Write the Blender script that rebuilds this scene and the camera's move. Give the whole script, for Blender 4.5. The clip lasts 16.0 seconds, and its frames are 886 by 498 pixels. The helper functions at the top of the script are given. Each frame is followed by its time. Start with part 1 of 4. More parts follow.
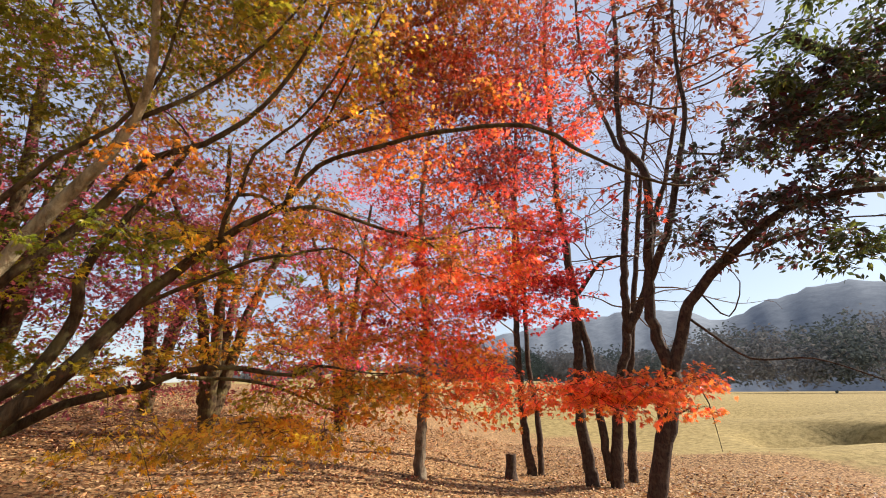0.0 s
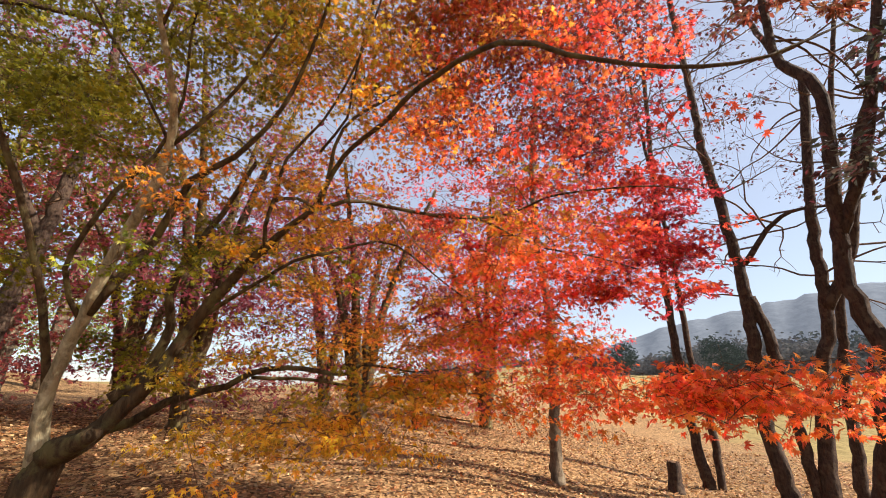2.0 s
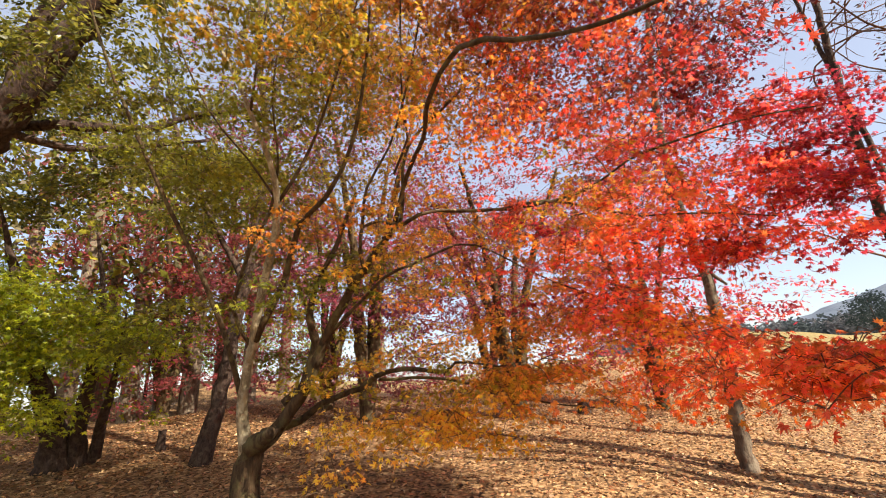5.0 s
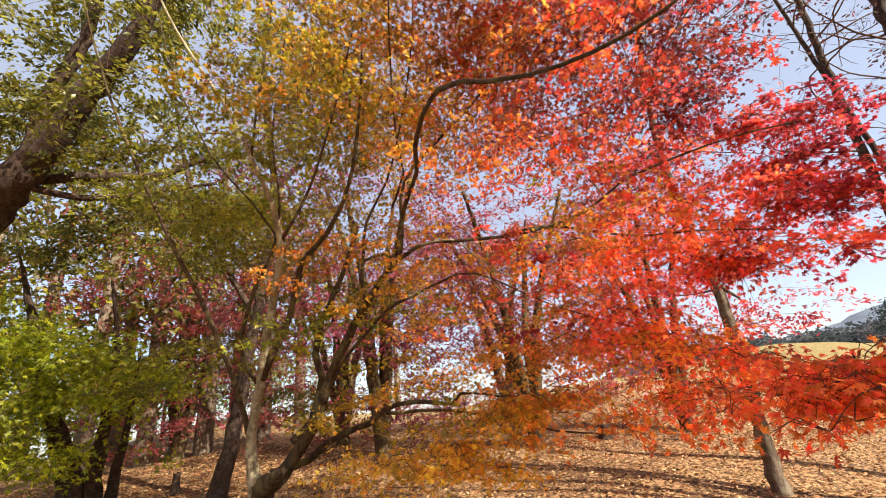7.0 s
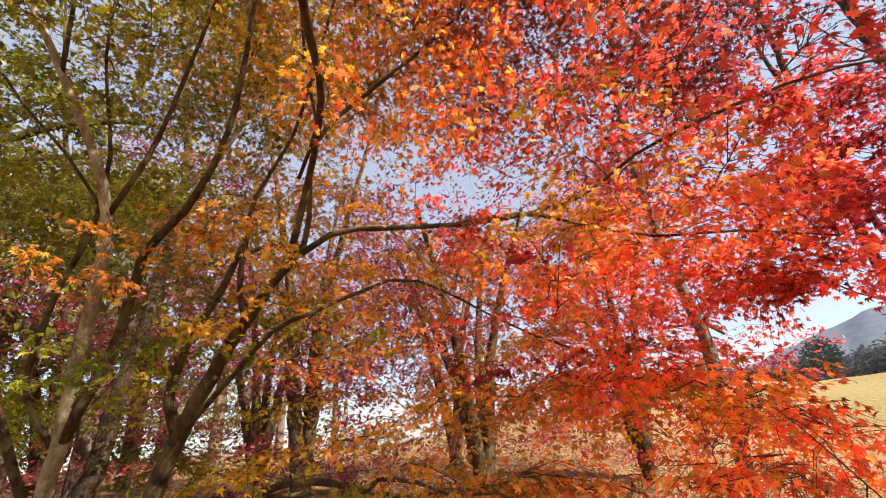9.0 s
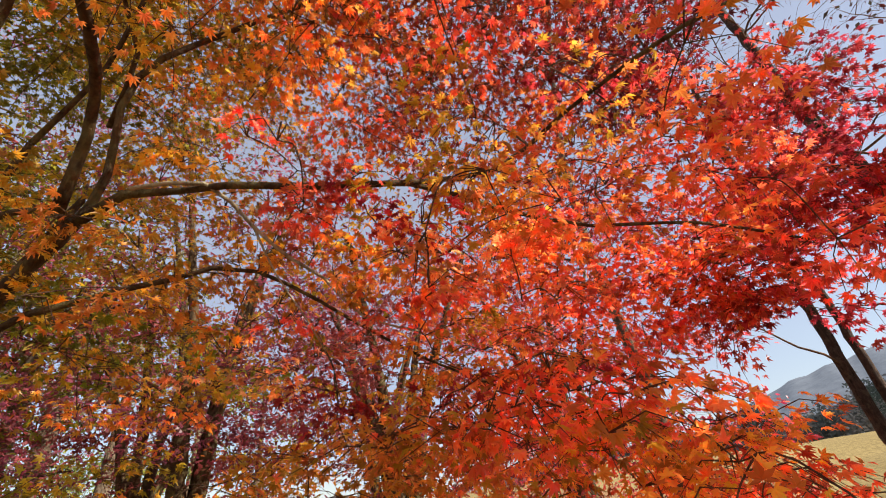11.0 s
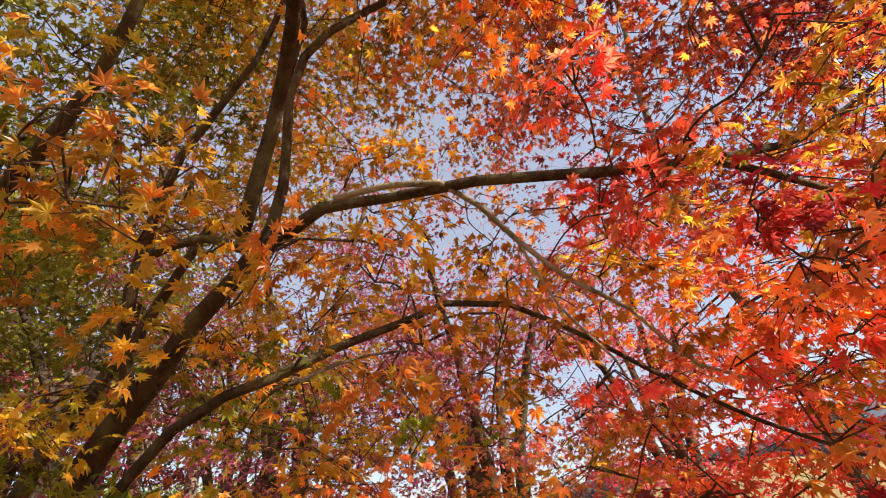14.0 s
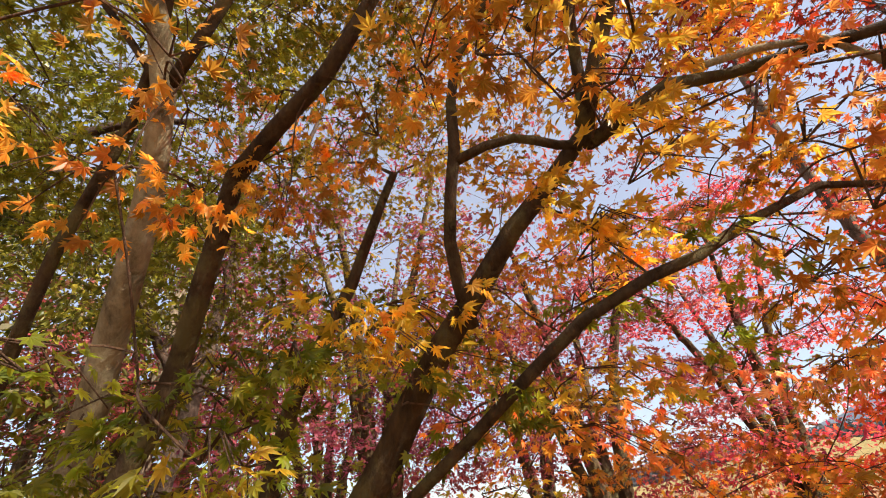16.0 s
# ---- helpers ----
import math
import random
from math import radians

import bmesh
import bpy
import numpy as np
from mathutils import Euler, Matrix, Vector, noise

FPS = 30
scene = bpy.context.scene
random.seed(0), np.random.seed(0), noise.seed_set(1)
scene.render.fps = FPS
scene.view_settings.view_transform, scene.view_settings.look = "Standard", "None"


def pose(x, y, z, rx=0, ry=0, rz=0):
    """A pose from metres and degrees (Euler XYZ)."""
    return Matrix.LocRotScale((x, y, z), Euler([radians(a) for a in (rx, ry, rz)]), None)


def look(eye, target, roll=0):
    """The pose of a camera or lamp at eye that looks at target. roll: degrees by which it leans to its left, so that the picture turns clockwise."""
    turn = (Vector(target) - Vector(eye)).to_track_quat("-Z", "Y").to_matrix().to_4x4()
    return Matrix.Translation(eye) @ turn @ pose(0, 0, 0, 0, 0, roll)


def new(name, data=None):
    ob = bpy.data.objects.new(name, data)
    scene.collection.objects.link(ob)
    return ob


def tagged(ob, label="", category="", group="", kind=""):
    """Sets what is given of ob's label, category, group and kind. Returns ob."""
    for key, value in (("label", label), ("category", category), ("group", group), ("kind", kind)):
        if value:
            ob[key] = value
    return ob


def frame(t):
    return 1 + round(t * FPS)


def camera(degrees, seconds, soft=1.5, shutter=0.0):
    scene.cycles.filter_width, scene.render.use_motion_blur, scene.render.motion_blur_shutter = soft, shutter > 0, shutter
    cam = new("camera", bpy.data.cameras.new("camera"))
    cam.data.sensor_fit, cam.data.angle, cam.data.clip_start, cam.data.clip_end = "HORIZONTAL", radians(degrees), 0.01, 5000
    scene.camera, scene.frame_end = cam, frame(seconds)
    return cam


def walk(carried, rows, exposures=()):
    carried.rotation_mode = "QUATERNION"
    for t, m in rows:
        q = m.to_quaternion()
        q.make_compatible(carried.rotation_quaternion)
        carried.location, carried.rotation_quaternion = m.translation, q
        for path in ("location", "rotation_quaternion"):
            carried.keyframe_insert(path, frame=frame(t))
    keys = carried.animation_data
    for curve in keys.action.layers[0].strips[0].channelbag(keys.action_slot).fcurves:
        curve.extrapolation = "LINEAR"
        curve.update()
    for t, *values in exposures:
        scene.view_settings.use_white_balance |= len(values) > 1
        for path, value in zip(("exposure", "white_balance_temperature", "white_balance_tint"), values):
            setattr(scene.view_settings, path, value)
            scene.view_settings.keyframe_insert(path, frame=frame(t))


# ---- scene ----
cam = camera(93.2, 16.0, soft=1.0)
PATH = [
    (0, (0.000, 0.000, 1.550), (-0.120, 1.888, 2.200), -0.34),
    (0.5, (0.210, 0.170, 1.554), (-0.087, 2.042, 2.193), -0.77),
    (1, (0.377, 0.338, 1.577), (-0.119, 2.167, 2.217), -0.52),
    (1.5, (0.545, 0.450, 1.573), (-0.125, 2.223, 2.211), -0.30),
    (2, (0.651, 0.571, 1.577), (-0.179, 2.277, 2.209), -0.33),
    (2.5, (0.756, 0.657, 1.616), (-0.240, 2.279, 2.230), -0.38),
    (3, (0.882, 0.721, 1.599), (-0.259, 2.253, 2.191), -1.02),
    (3.5, (0.929, 0.742, 1.609), (-0.320, 2.193, 2.189), -1.52),
    (4, (0.976, 0.772, 1.610), (-0.363, 2.143, 2.180), -1.82),
    (4.2, (1.027, 0.795, 1.609), (-0.347, 2.133, 2.177), -2.00),
    (6.3, (1.253, 0.866, 1.614), (-0.213, 2.052, 2.282), -6.07),
    (6.5, (1.257, 0.875, 1.612), (-0.198, 2.062, 2.299), -6.34),
    (7, (1.266, 0.888, 1.627), (-0.162, 2.090, 2.344), -6.80),
    (7.5, (1.271, 0.881, 1.640), (-0.134, 2.103, 2.369), -6.89),
    (8, (1.263, 0.845, 1.635), (-0.109, 2.109, 2.357), -6.95),
    (8.5, (0.935, 1.153, 1.719), (-0.375, 2.464, 2.469), -6.91),
    (9, (0.525, 1.670, 1.845), (-0.713, 3.013, 2.660), -6.68),
    (9.5, (0.388, 1.956, 1.839), (-0.763, 3.333, 2.722), -6.67),
    (10, (0.332, 2.183, 1.832), (-0.727, 3.587, 2.785), -6.92),
    (10.2, (0.345, 2.223, 1.809), (-0.689, 3.635, 2.777), -6.95),
    (12.3, (0.096, 2.569, 1.877), (-0.823, 3.949, 2.995), -8.61),
    (12.5, (0.054, 2.564, 1.911), (-0.884, 3.933, 3.027), -8.49),
    (13, (-0.109, 2.506, 2.038), (-1.105, 3.837, 3.151), -8.48),
    (13.5, (-0.269, 2.387, 2.120), (-1.320, 3.677, 3.228), -8.51),
    (14, (-0.429, 2.248, 2.148), (-1.509, 3.518, 3.253), -8.93),
    (14.5, (-0.609, 2.137, 2.171), (-1.722, 3.382, 3.272), -9.23),
    (15, (-0.759, 2.050, 2.159), (-1.906, 3.266, 3.257), -9.29),
    (15.5, (-0.901, 1.961, 2.136), (-2.086, 3.145, 3.229), -8.94),
    (16, (-1.043, 1.871, 2.115), (-2.247, 3.038, 3.205), -9.04),
]
walk(cam, [(t, look(eye, target, roll)) for t, eye, target, roll in PATH], [(0.0, 1.06), (2.0, 1.2), (4.0, 1.34), (8.5, 1.36), (10.0, 1.14), (12.5, 0.9), (13.5, 1.06), (15.0, 1.3), (16.0, 1.34)])

# ---- light: clear low autumn sun from ahead on the right, pale sky ----
SUN_AZ, SUN_EL = 73.0, 33.0          # degrees clockwise from +y, and above the horizon
world = bpy.data.worlds.new("sky")
scene.world = world
world.use_nodes = True
wn = world.node_tree
sky = wn.nodes.new("ShaderNodeTexSky")
sky.sky_type = "NISHITA"
sky.sun_disc = False
sky.sun_elevation = radians(SUN_EL)
sky.sun_rotation = radians(SUN_AZ)
sky.air_density, sky.dust_density, sky.ozone_density = 1.0, 0.5, 1.5
wn.nodes["Background"].inputs["Strength"].default_value = 0.115
veil = wn.nodes.new("ShaderNodeMix")          # thin even haze over the whole sky
veil.data_type = "RGBA"
veil.inputs["Factor"].default_value = 0.62
veil.inputs["B"].default_value = (2.45, 2.5, 2.85, 1)
wn.links.new(sky.outputs["Color"], veil.inputs["A"])
wn.links.new(veil.outputs["Result"], wn.nodes["Background"].inputs["Color"])
sun_dir = Vector((math.sin(radians(SUN_AZ)) * math.cos(radians(SUN_EL)), math.cos(radians(SUN_AZ)) * math.cos(radians(SUN_EL)), math.sin(radians(SUN_EL))))
sun_data = bpy.data.lights.new("sun", "SUN")
sun_data.energy, sun_data.angle, sun_data.color = 5.0, radians(0.6), (1.0, 0.94, 0.84)
sun = new("sun", sun_data)
sun.matrix_world = look(sun_dir * 50, (0, 0, 0))

rng = np.random.default_rng(7)


# ---- materials ----
def material(name):
    m = bpy.data.materials.new(name)
    m.use_nodes = True
    nt = m.node_tree
    nt.nodes.clear()
    out = nt.nodes.new("ShaderNodeOutputMaterial")
    return m, nt, out


def node(nt, kind, **values):
    n = nt.nodes.new(kind)
    for key, value in values.items():
        n.inputs[key.replace("_", " ")].default_value = value
    return n


def ramp(nt, fac, stops):
    r = nt.nodes.new("ShaderNodeValToRGB")
    while len(r.color_ramp.elements) < len(stops):
        r.color_ramp.elements.new(0.5)
    for e, (p, c) in zip(r.color_ramp.elements, stops):
        e.position, e.color = p, (*c, 1)
    nt.links.new(fac, r.inputs["Fac"])
    return r.outputs["Color"]


def leaf_material(name, gloss=0.45, through_light=0.5, shine=1.0, spread=0.4):
    """Leaves that take their colour from the mesh's tint and let light through."""
    m, nt, out = material(name)
    at = nt.nodes.new("ShaderNodeAttribute")
    at.attribute_name = "tint"
    geo = nt.nodes.new("ShaderNodeNewGeometry")
    hsv = node(nt, "ShaderNodeHueSaturation", Saturation=1.0)
    mr = node(nt, "ShaderNodeMapRange", To_Min=1 - spread, To_Max=1 + spread)
    nt.links.new(geo.outputs["Random Per Island"], mr.inputs["Value"])
    nt.links.new(mr.outputs["Result"], hsv.inputs["Value"])
    noi = node(nt, "ShaderNodeTexNoise", Scale=45.0, Detail=2.0)
    mr2 = node(nt, "ShaderNodeMapRange", To_Min=0.475, To_Max=0.525)
    nt.links.new(noi.outputs["Fac"], mr2.inputs["Value"])
    nt.links.new(mr2.outputs["Result"], hsv.inputs["Hue"])
    nt.links.new(at.outputs["Color"], hsv.inputs["Color"])
    pb = node(nt, "ShaderNodeBsdfPrincipled", Roughness=gloss)
    pb.inputs["Specular IOR Level"].default_value = shine
    tr = nt.nodes.new("ShaderNodeBsdfTranslucent")
    bright = node(nt, "ShaderNodeHueSaturation", Saturation=1.0, Value=1.45)
    nt.links.new(hsv.outputs["Color"], bright.inputs["Color"])
    nt.links.new(hsv.outputs["Color"], pb.inputs["Base Color"])
    nt.links.new(bright.outputs["Color"], tr.inputs["Color"])
    mix = node(nt, "ShaderNodeMixShader", Fac=through_light)
    nt.links.new(pb.outputs[0], mix.inputs[1])
    nt.links.new(tr.outputs[0], mix.inputs[2])
    nt.links.new(mix.outputs[0], out.inputs["Surface"])
    return m


def bark_material(name, dark, light, moss=None, scale=14.0):
    m, nt, out = material(name)
    tc = nt.nodes.new("ShaderNodeTexCoord")
    mp = node(nt, "ShaderNodeMapping")
    mp.inputs["Scale"].default_value = (1, 1, 0.22)
    nt.links.new(tc.outputs["Object"], mp.inputs["Vector"])
    n1 = node(nt, "ShaderNodeTexNoise", Scale=scale * 1.6, Detail=8.0, Roughness=0.7)
    n2 = node(nt, "ShaderNodeTexNoise", Scale=scale * 0.5, Detail=6.0, Roughness=0.65)
    nt.links.new(mp.outputs[0], n1.inputs["Vector"])
    nt.links.new(tc.outputs["Object"], n2.inputs["Vector"])
    c1 = ramp(nt, n1.outputs["Fac"], [(0.32, dark), (0.62, light)])
    pb = node(nt, "ShaderNodeBsdfPrincipled", Roughness=0.9)
    pb.inputs["Specular IOR Level"].default_value = 0.2
    if moss:
        mx = nt.nodes.new("ShaderNodeMix")
        mx.data_type = "RGBA"
        f = ramp(nt, n2.outputs["Fac"], [(0.5, (0, 0, 0)), (0.6, (0.8, 0.8, 0.8))])
        nt.links.new(f, mx.inputs["Factor"])
        nt.links.new(c1, mx.inputs["A"])
        mx.inputs["B"].default_value = (*moss, 1)
        nt.links.new(mx.outputs["Result"], pb.inputs["Base Color"])
    else:
        nt.links.new(c1, pb.inputs["Base Color"])
    bp = node(nt, "ShaderNodeBump", Strength=1.0, Distance=0.03)
    nt.links.new(n1.outputs["Fac"], bp.inputs["Height"])
    nt.links.new(bp.outputs[0], pb.inputs["Normal"])
    nt.links.new(pb.outputs[0], out.inputs["Surface"])
    return m


MAPLE_LEAF = leaf_material("maple_leaf", 0.4, 0.62, 0.65)
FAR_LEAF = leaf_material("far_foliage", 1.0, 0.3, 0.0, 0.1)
GREEN_LEAF = leaf_material("evergreen_leaf", 0.38, 0.5, 0.5)
LITTER = leaf_material("fallen_leaf", 0.6, 0.15, 0.4)
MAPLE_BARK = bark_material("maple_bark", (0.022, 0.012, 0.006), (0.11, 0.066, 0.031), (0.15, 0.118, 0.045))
# maple bark lightened, with sunlight painted into the colour
SUNLIT_BARK = bark_material("sunlit_bark", (0.11, 0.08, 0.045), (0.42, 0.33, 0.19), (0.52, 0.43, 0.27))
OAK_BARK = bark_material("oak_bark", (0.018, 0.011, 0.008), (0.085, 0.05, 0.034), (0.11, 0.072, 0.048), 26.0)
PALE_BARK = bark_material("pale_bark", (0.045, 0.03, 0.02), (0.2, 0.14, 0.09), (0.26, 0.2, 0.13), 16.0)
TWIG_BARK = bark_material("twig_bark", (0.05, 0.027, 0.016), (0.2, 0.11, 0.06), None, 30.0)


def ground_material():
    m, nt, out = material("leafy_ground")
    tc = nt.nodes.new("ShaderNodeTexCoord")
    big = node(nt, "ShaderNodeTexNoise", Scale=0.35, Detail=5.0, Roughness=0.6)
    mid = node(nt, "ShaderNodeTexNoise", Scale=5.0, Detail=6.0, Roughness=0.7)
    vor = node(nt, "ShaderNodeTexVoronoi", Scale=27.0)
    for n in (big, mid, vor):
        nt.links.new(tc.outputs["Object"], n.inputs["Vector"])
    litter = ramp(nt, vor.outputs["Color"], [(0.1, (0.045, 0.024, 0.012)), (0.45, (0.2, 0.105, 0.046)), (0.75, (0.38, 0.22, 0.098)), (1.0, (0.52, 0.33, 0.16))])
    grass = ramp(nt, mid.outputs["Fac"], [(0.3, (0.13, 0.09, 0.034)), (0.5, (0.27, 0.195, 0.075)), (0.75, (0.4, 0.295, 0.125))])
    at = nt.nodes.new("ShaderNodeAttribute")
    at.attribute_name = "grassy"
    add = nt.nodes.new("ShaderNodeMath")
    add.operation = "ADD"
    mr = node(nt, "ShaderNodeMapRange", From_Min=0.3, From_Max=0.7, To_Min=-0.45, To_Max=0.45)
    nt.links.new(big.outputs["Fac"], mr.inputs["Value"])
    nt.links.new(mr.outputs["Result"], add.inputs[0])
    nt.links.new(at.outputs["Fac"], add.inputs[1])
    f = ramp(nt, add.outputs[0], [(0.35, (0, 0, 0)), (0.65, (1, 1, 1))])
    mx = nt.nodes.new("ShaderNodeMix")
    mx.data_type = "RGBA"
    nt.links.new(f, mx.inputs["Factor"])
    nt.links.new(litter, mx.inputs["A"])
    nt.links.new(grass, mx.inputs["B"])
    pb = node(nt, "ShaderNodeBsdfPrincipled", Roughness=0.95)
    pb.inputs["Specular IOR Level"].default_value = 0.1
    nt.links.new(mx.outputs["Result"], pb.inputs["Base Color"])
    bp = node(nt, "ShaderNodeBump", Strength=0.8, Distance=0.03)
    nt.links.new(mid.outputs["Fac"], bp.inputs["Height"])
    nt.links.new(bp.outputs[0], pb.inputs["Normal"])
    nt.links.new(pb.outputs[0], out.inputs["Surface"])
    return m


def hill_material(name, a, b):
    m, nt, out = material(name)
    tc = nt.nodes.new("ShaderNodeTexCoord")
    n1 = node(nt, "ShaderNodeTexNoise", Scale=0.12, Detail=8.0, Roughness=0.75)
    nt.links.new(tc.outputs["Object"], n1.inputs["Vector"])
    pb = node(nt, "ShaderNodeBsdfPrincipled", Roughness=1.0)
    pb.inputs["Specular IOR Level"].default_value = 0.0
    nt.links.new(ramp(nt, n1.outputs["Fac"], [(0.35, a), (0.65, b)]), pb.inputs["Base Color"])
    nt.links.new(pb.outputs[0], out.inputs["Surface"])
    return m


GROUND = ground_material()
# blue-grey base colours carry the distance haze over the wooded hills
FAR_HILL = hill_material("wooded_far_hill_in_haze", (0.16, 0.18, 0.21), (0.23, 0.25, 0.28))


# ---- building helpers ----
def link(name, verts, faces, mat, parent=None, label="", tint=None, smooth=False):
    """One mesh object from arrays; tint: a colour for each vertex."""
    me = bpy.data.meshes.new(name)
    me.from_pydata(verts.tolist() if hasattr(verts, "tolist") else verts, [], faces.tolist() if hasattr(faces, "tolist") else faces)
    me.materials.append(mat)
    if tint is not None:
        a = me.color_attributes.new("tint", "FLOAT_COLOR", "POINT")
        a.data.foreach_set("color", np.concatenate([tint, np.ones((len(tint), 1))], 1).astype(np.float32).ravel())
    if smooth:
        me.polygons.foreach_set("use_smooth", np.ones(len(me.polygons), bool))
    ob = new(name, me)
    if parent is not None:
        ob.parent = parent
    if label:
        ob["label"] = label
    return ob


def thing(name, place, label, category, group="", kind=""):
    ob = new(name)
    ob.location = place
    ob.empty_display_size = 0.2
    return tagged(ob, label, category, group, kind)


def smooth_line(points, step=0.12):
    """A Catmull-Rom line through control points (x, y, z, radius)."""
    p = np.array(points, float)
    p = np.vstack([2 * p[0] - p[1], p, 2 * p[-1] - p[-2]])
    out = []
    for i in range(1, len(p) - 2):
        n = max(2, int(np.linalg.norm(p[i + 1, :3] - p[i, :3]) / step))
        for k in range(n):
            t = k / n
            out.append(0.5 * (2 * p[i] + (p[i + 1] - p[i - 1]) * t + (2 * p[i - 1] - 5 * p[i] + 4 * p[i + 1] - p[i + 2]) * t * t
                              + (3 * p[i] - p[i - 1] - 3 * p[i + 1] + p[i + 2]) * t ** 3))
    out.append(p[-2])
    out = np.array(out)
    out[:, 3] = np.maximum(out[:, 3], 0.002)
    return out


def tube_arrays(line, sides=8, knobby=0.0, wob=0.0):
    """Vertices and faces of a tapering limb along a line of (x, y, z, radius)."""
    c, r = line[:, :3].copy(), line[:, 3]
    if wob:
        j = rng.normal(0, wob, c.shape) * r[:, None]
        j[0] = j[-1] = 0
        c = c + j
    d = np.gradient(c, axis=0)
    d /= np.linalg.norm(d, axis=1, keepdims=True) + 1e-9
    up = np.eye(3)[int(np.argmin(np.abs(d).max(0)))][None]
    a = np.cross(d, up)
    a /= np.linalg.norm(a, axis=1, keepdims=True) + 1e-9
    b = np.cross(d, a)
    n = len(c)
    th = np.arange(sides) * 2 * np.pi / sides
    bumps = rng.normal(0, knobby, (n, sides)) if knobby else np.zeros((n, sides))
    bumps[1:-1] = (bumps[:-2] + 2 * bumps[1:-1] + bumps[2:]) / 3
    rad = r[:, None] * (1 + bumps)
    v = c[:, None] + rad[..., None] * (np.cos(th)[None, :, None] * a[:, None] + np.sin(th)[None, :, None] * b[:, None])
    v = v.reshape(-1, 3)
    i, k = np.meshgrid(np.arange(n - 1), np.arange(sides), indexing="ij")
    k2 = (k + 1) % sides
    f = np.stack([i * sides + k, i * sides + k2, (i + 1) * sides + k2, (i + 1) * sides + k], -1).reshape(-1, 4)
    return v, f


def join(pieces):
    vs, fs, n = [], [], 0
    for v, f in pieces:
        vs.append(v)
        fs.append(f + n)
        n += len(v)
    return np.concatenate(vs), np.concatenate(fs)


def limb(name, points, mat, parent, sides=10, knobby=0.05, label="", wob=0.12):
    line = smooth_line(points)
    first, last = 1.02 * line[0] - 0.02 * line[1], 1.02 * line[-1] - 0.02 * line[-2]
    first[3] = last[3] = 0.0005
    v, f = tube_arrays(np.vstack([first, line, last]), sides, knobby, wob)
    o = np.array(parent.location)
    return link(name, v - o, f, mat, parent, label, smooth=True), line


def leaf_shape(lobes, length=1.0, notch=0.42, narrow=0.17, droop=0.25):
    """A palmate leaf, base at the origin, pointing to +x, each lobe a folded kite."""
    v, f = [(0, 0, 0)], []
    for k in range(lobes):
        ang = (k - (lobes - 1) / 2) * (radians(250) / lobes)
        size = length * (1 - 0.42 * abs(k - (lobes - 1) / 2) / ((lobes - 1) / 2 + 0.01))
        tip = (math.cos(ang) * size, math.sin(ang) * size, -droop * size * size)
        mid = notch * size
        l = (math.cos(ang) * mid - math.sin(ang) * narrow * size, math.sin(ang) * mid + math.cos(ang) * narrow * size, 0.03)
        r = (math.cos(ang) * mid + math.sin(ang) * narrow * size, math.sin(ang) * mid - math.cos(ang) * narrow * size, 0.03)
        i = len(v)
        v += [l, tip, r]
        f += [(0, i + 2, i + 1), (0, i + 1, i)]
    return np.array(v, float), np.array(f)


STAR7 = leaf_shape(7)
STAR5 = leaf_shape(5, narrow=0.2)
STAR3 = (np.array([(0, 0, 0), (0.75, 0.5, -0.1), (1.0, 0, -0.2), (0.75, -0.5, -0.1), (0.1, 0.75, 0), (0.1, -0.75, 0), (0.45, 0.16, 0), (0.45, -0.16, 0)]),
         np.array([(0, 7, 2), (0, 2, 6), (0, 6, 1), (0, 3, 7), (0, 1, 4), (0, 5, 3)]))
OVAL = (np.array([(0, 0, 0), (0.45, 0.24, 0.04), (1, 0, -0.1), (0.45, -0.24, 0.04), (0.5, 0, -0.02)]), np.array([(0, 4, 1), (1, 4, 2), (0, 3, 4), (3, 2, 4)]))


def leaf_arrays(shape, place, head, normal, size, tint):
    """Many leaves: place, heading (unit), normal (about unit) and size for each."""
    sv, sf = shape
    x = head / (np.linalg.norm(head, axis=1, keepdims=True) + 1e-9)
    y = np.cross(normal, x)
    y /= np.linalg.norm(y, axis=1, keepdims=True) + 1e-9
    z = np.cross(x, y)
    fold = rng.uniform(0.3, 1.9, (len(place), 1))
    v = (place[:, None] + size[:, None, None] * (sv[None, :, 0:1] * x[:, None] + sv[None, :, 1:2] * y[:, None]
         + (sv[None, :, 2] * fold)[..., None] * z[:, None]))
    f = sf[None] + (np.arange(len(place)) * len(sv))[:, None, None]
    return v.reshape(-1, 3), f.reshape(-1, sf.shape[1]), np.repeat(tint, len(sv), 0)


def palette(stops, u):
    u = np.clip(u, stops[0][0], stops[-1][0])
    p = np.array([s[0] for s in stops])
    c = np.array([s[1] for s in stops])
    return np.stack([np.interp(u, p, c[:, k]) for k in range(3)], 1)


# Colour of the maple's leaves from its green shaded side to the crimson sunny side.
TURNING = [(-1.2, (0.23, 0.22, 0.018)), (0.3, (0.39, 0.32, 0.023)), (0.9, (0.54, 0.38, 0.03)), (1.4, (0.68, 0.40, 0.036)), (2.0, (0.77, 0.355, 0.055)),
           (2.6, (0.8, 0.25, 0.058)), (3.3, (0.79, 0.155, 0.058)), (4.2, (0.66, 0.085, 0.058)), (5.2, (0.42, 0.04, 0.058))]


def smooth_step(a, c, v):
    t = np.clip((v - a) / (c - a), 0, 1)
    return t * t * (3 - 2 * t)


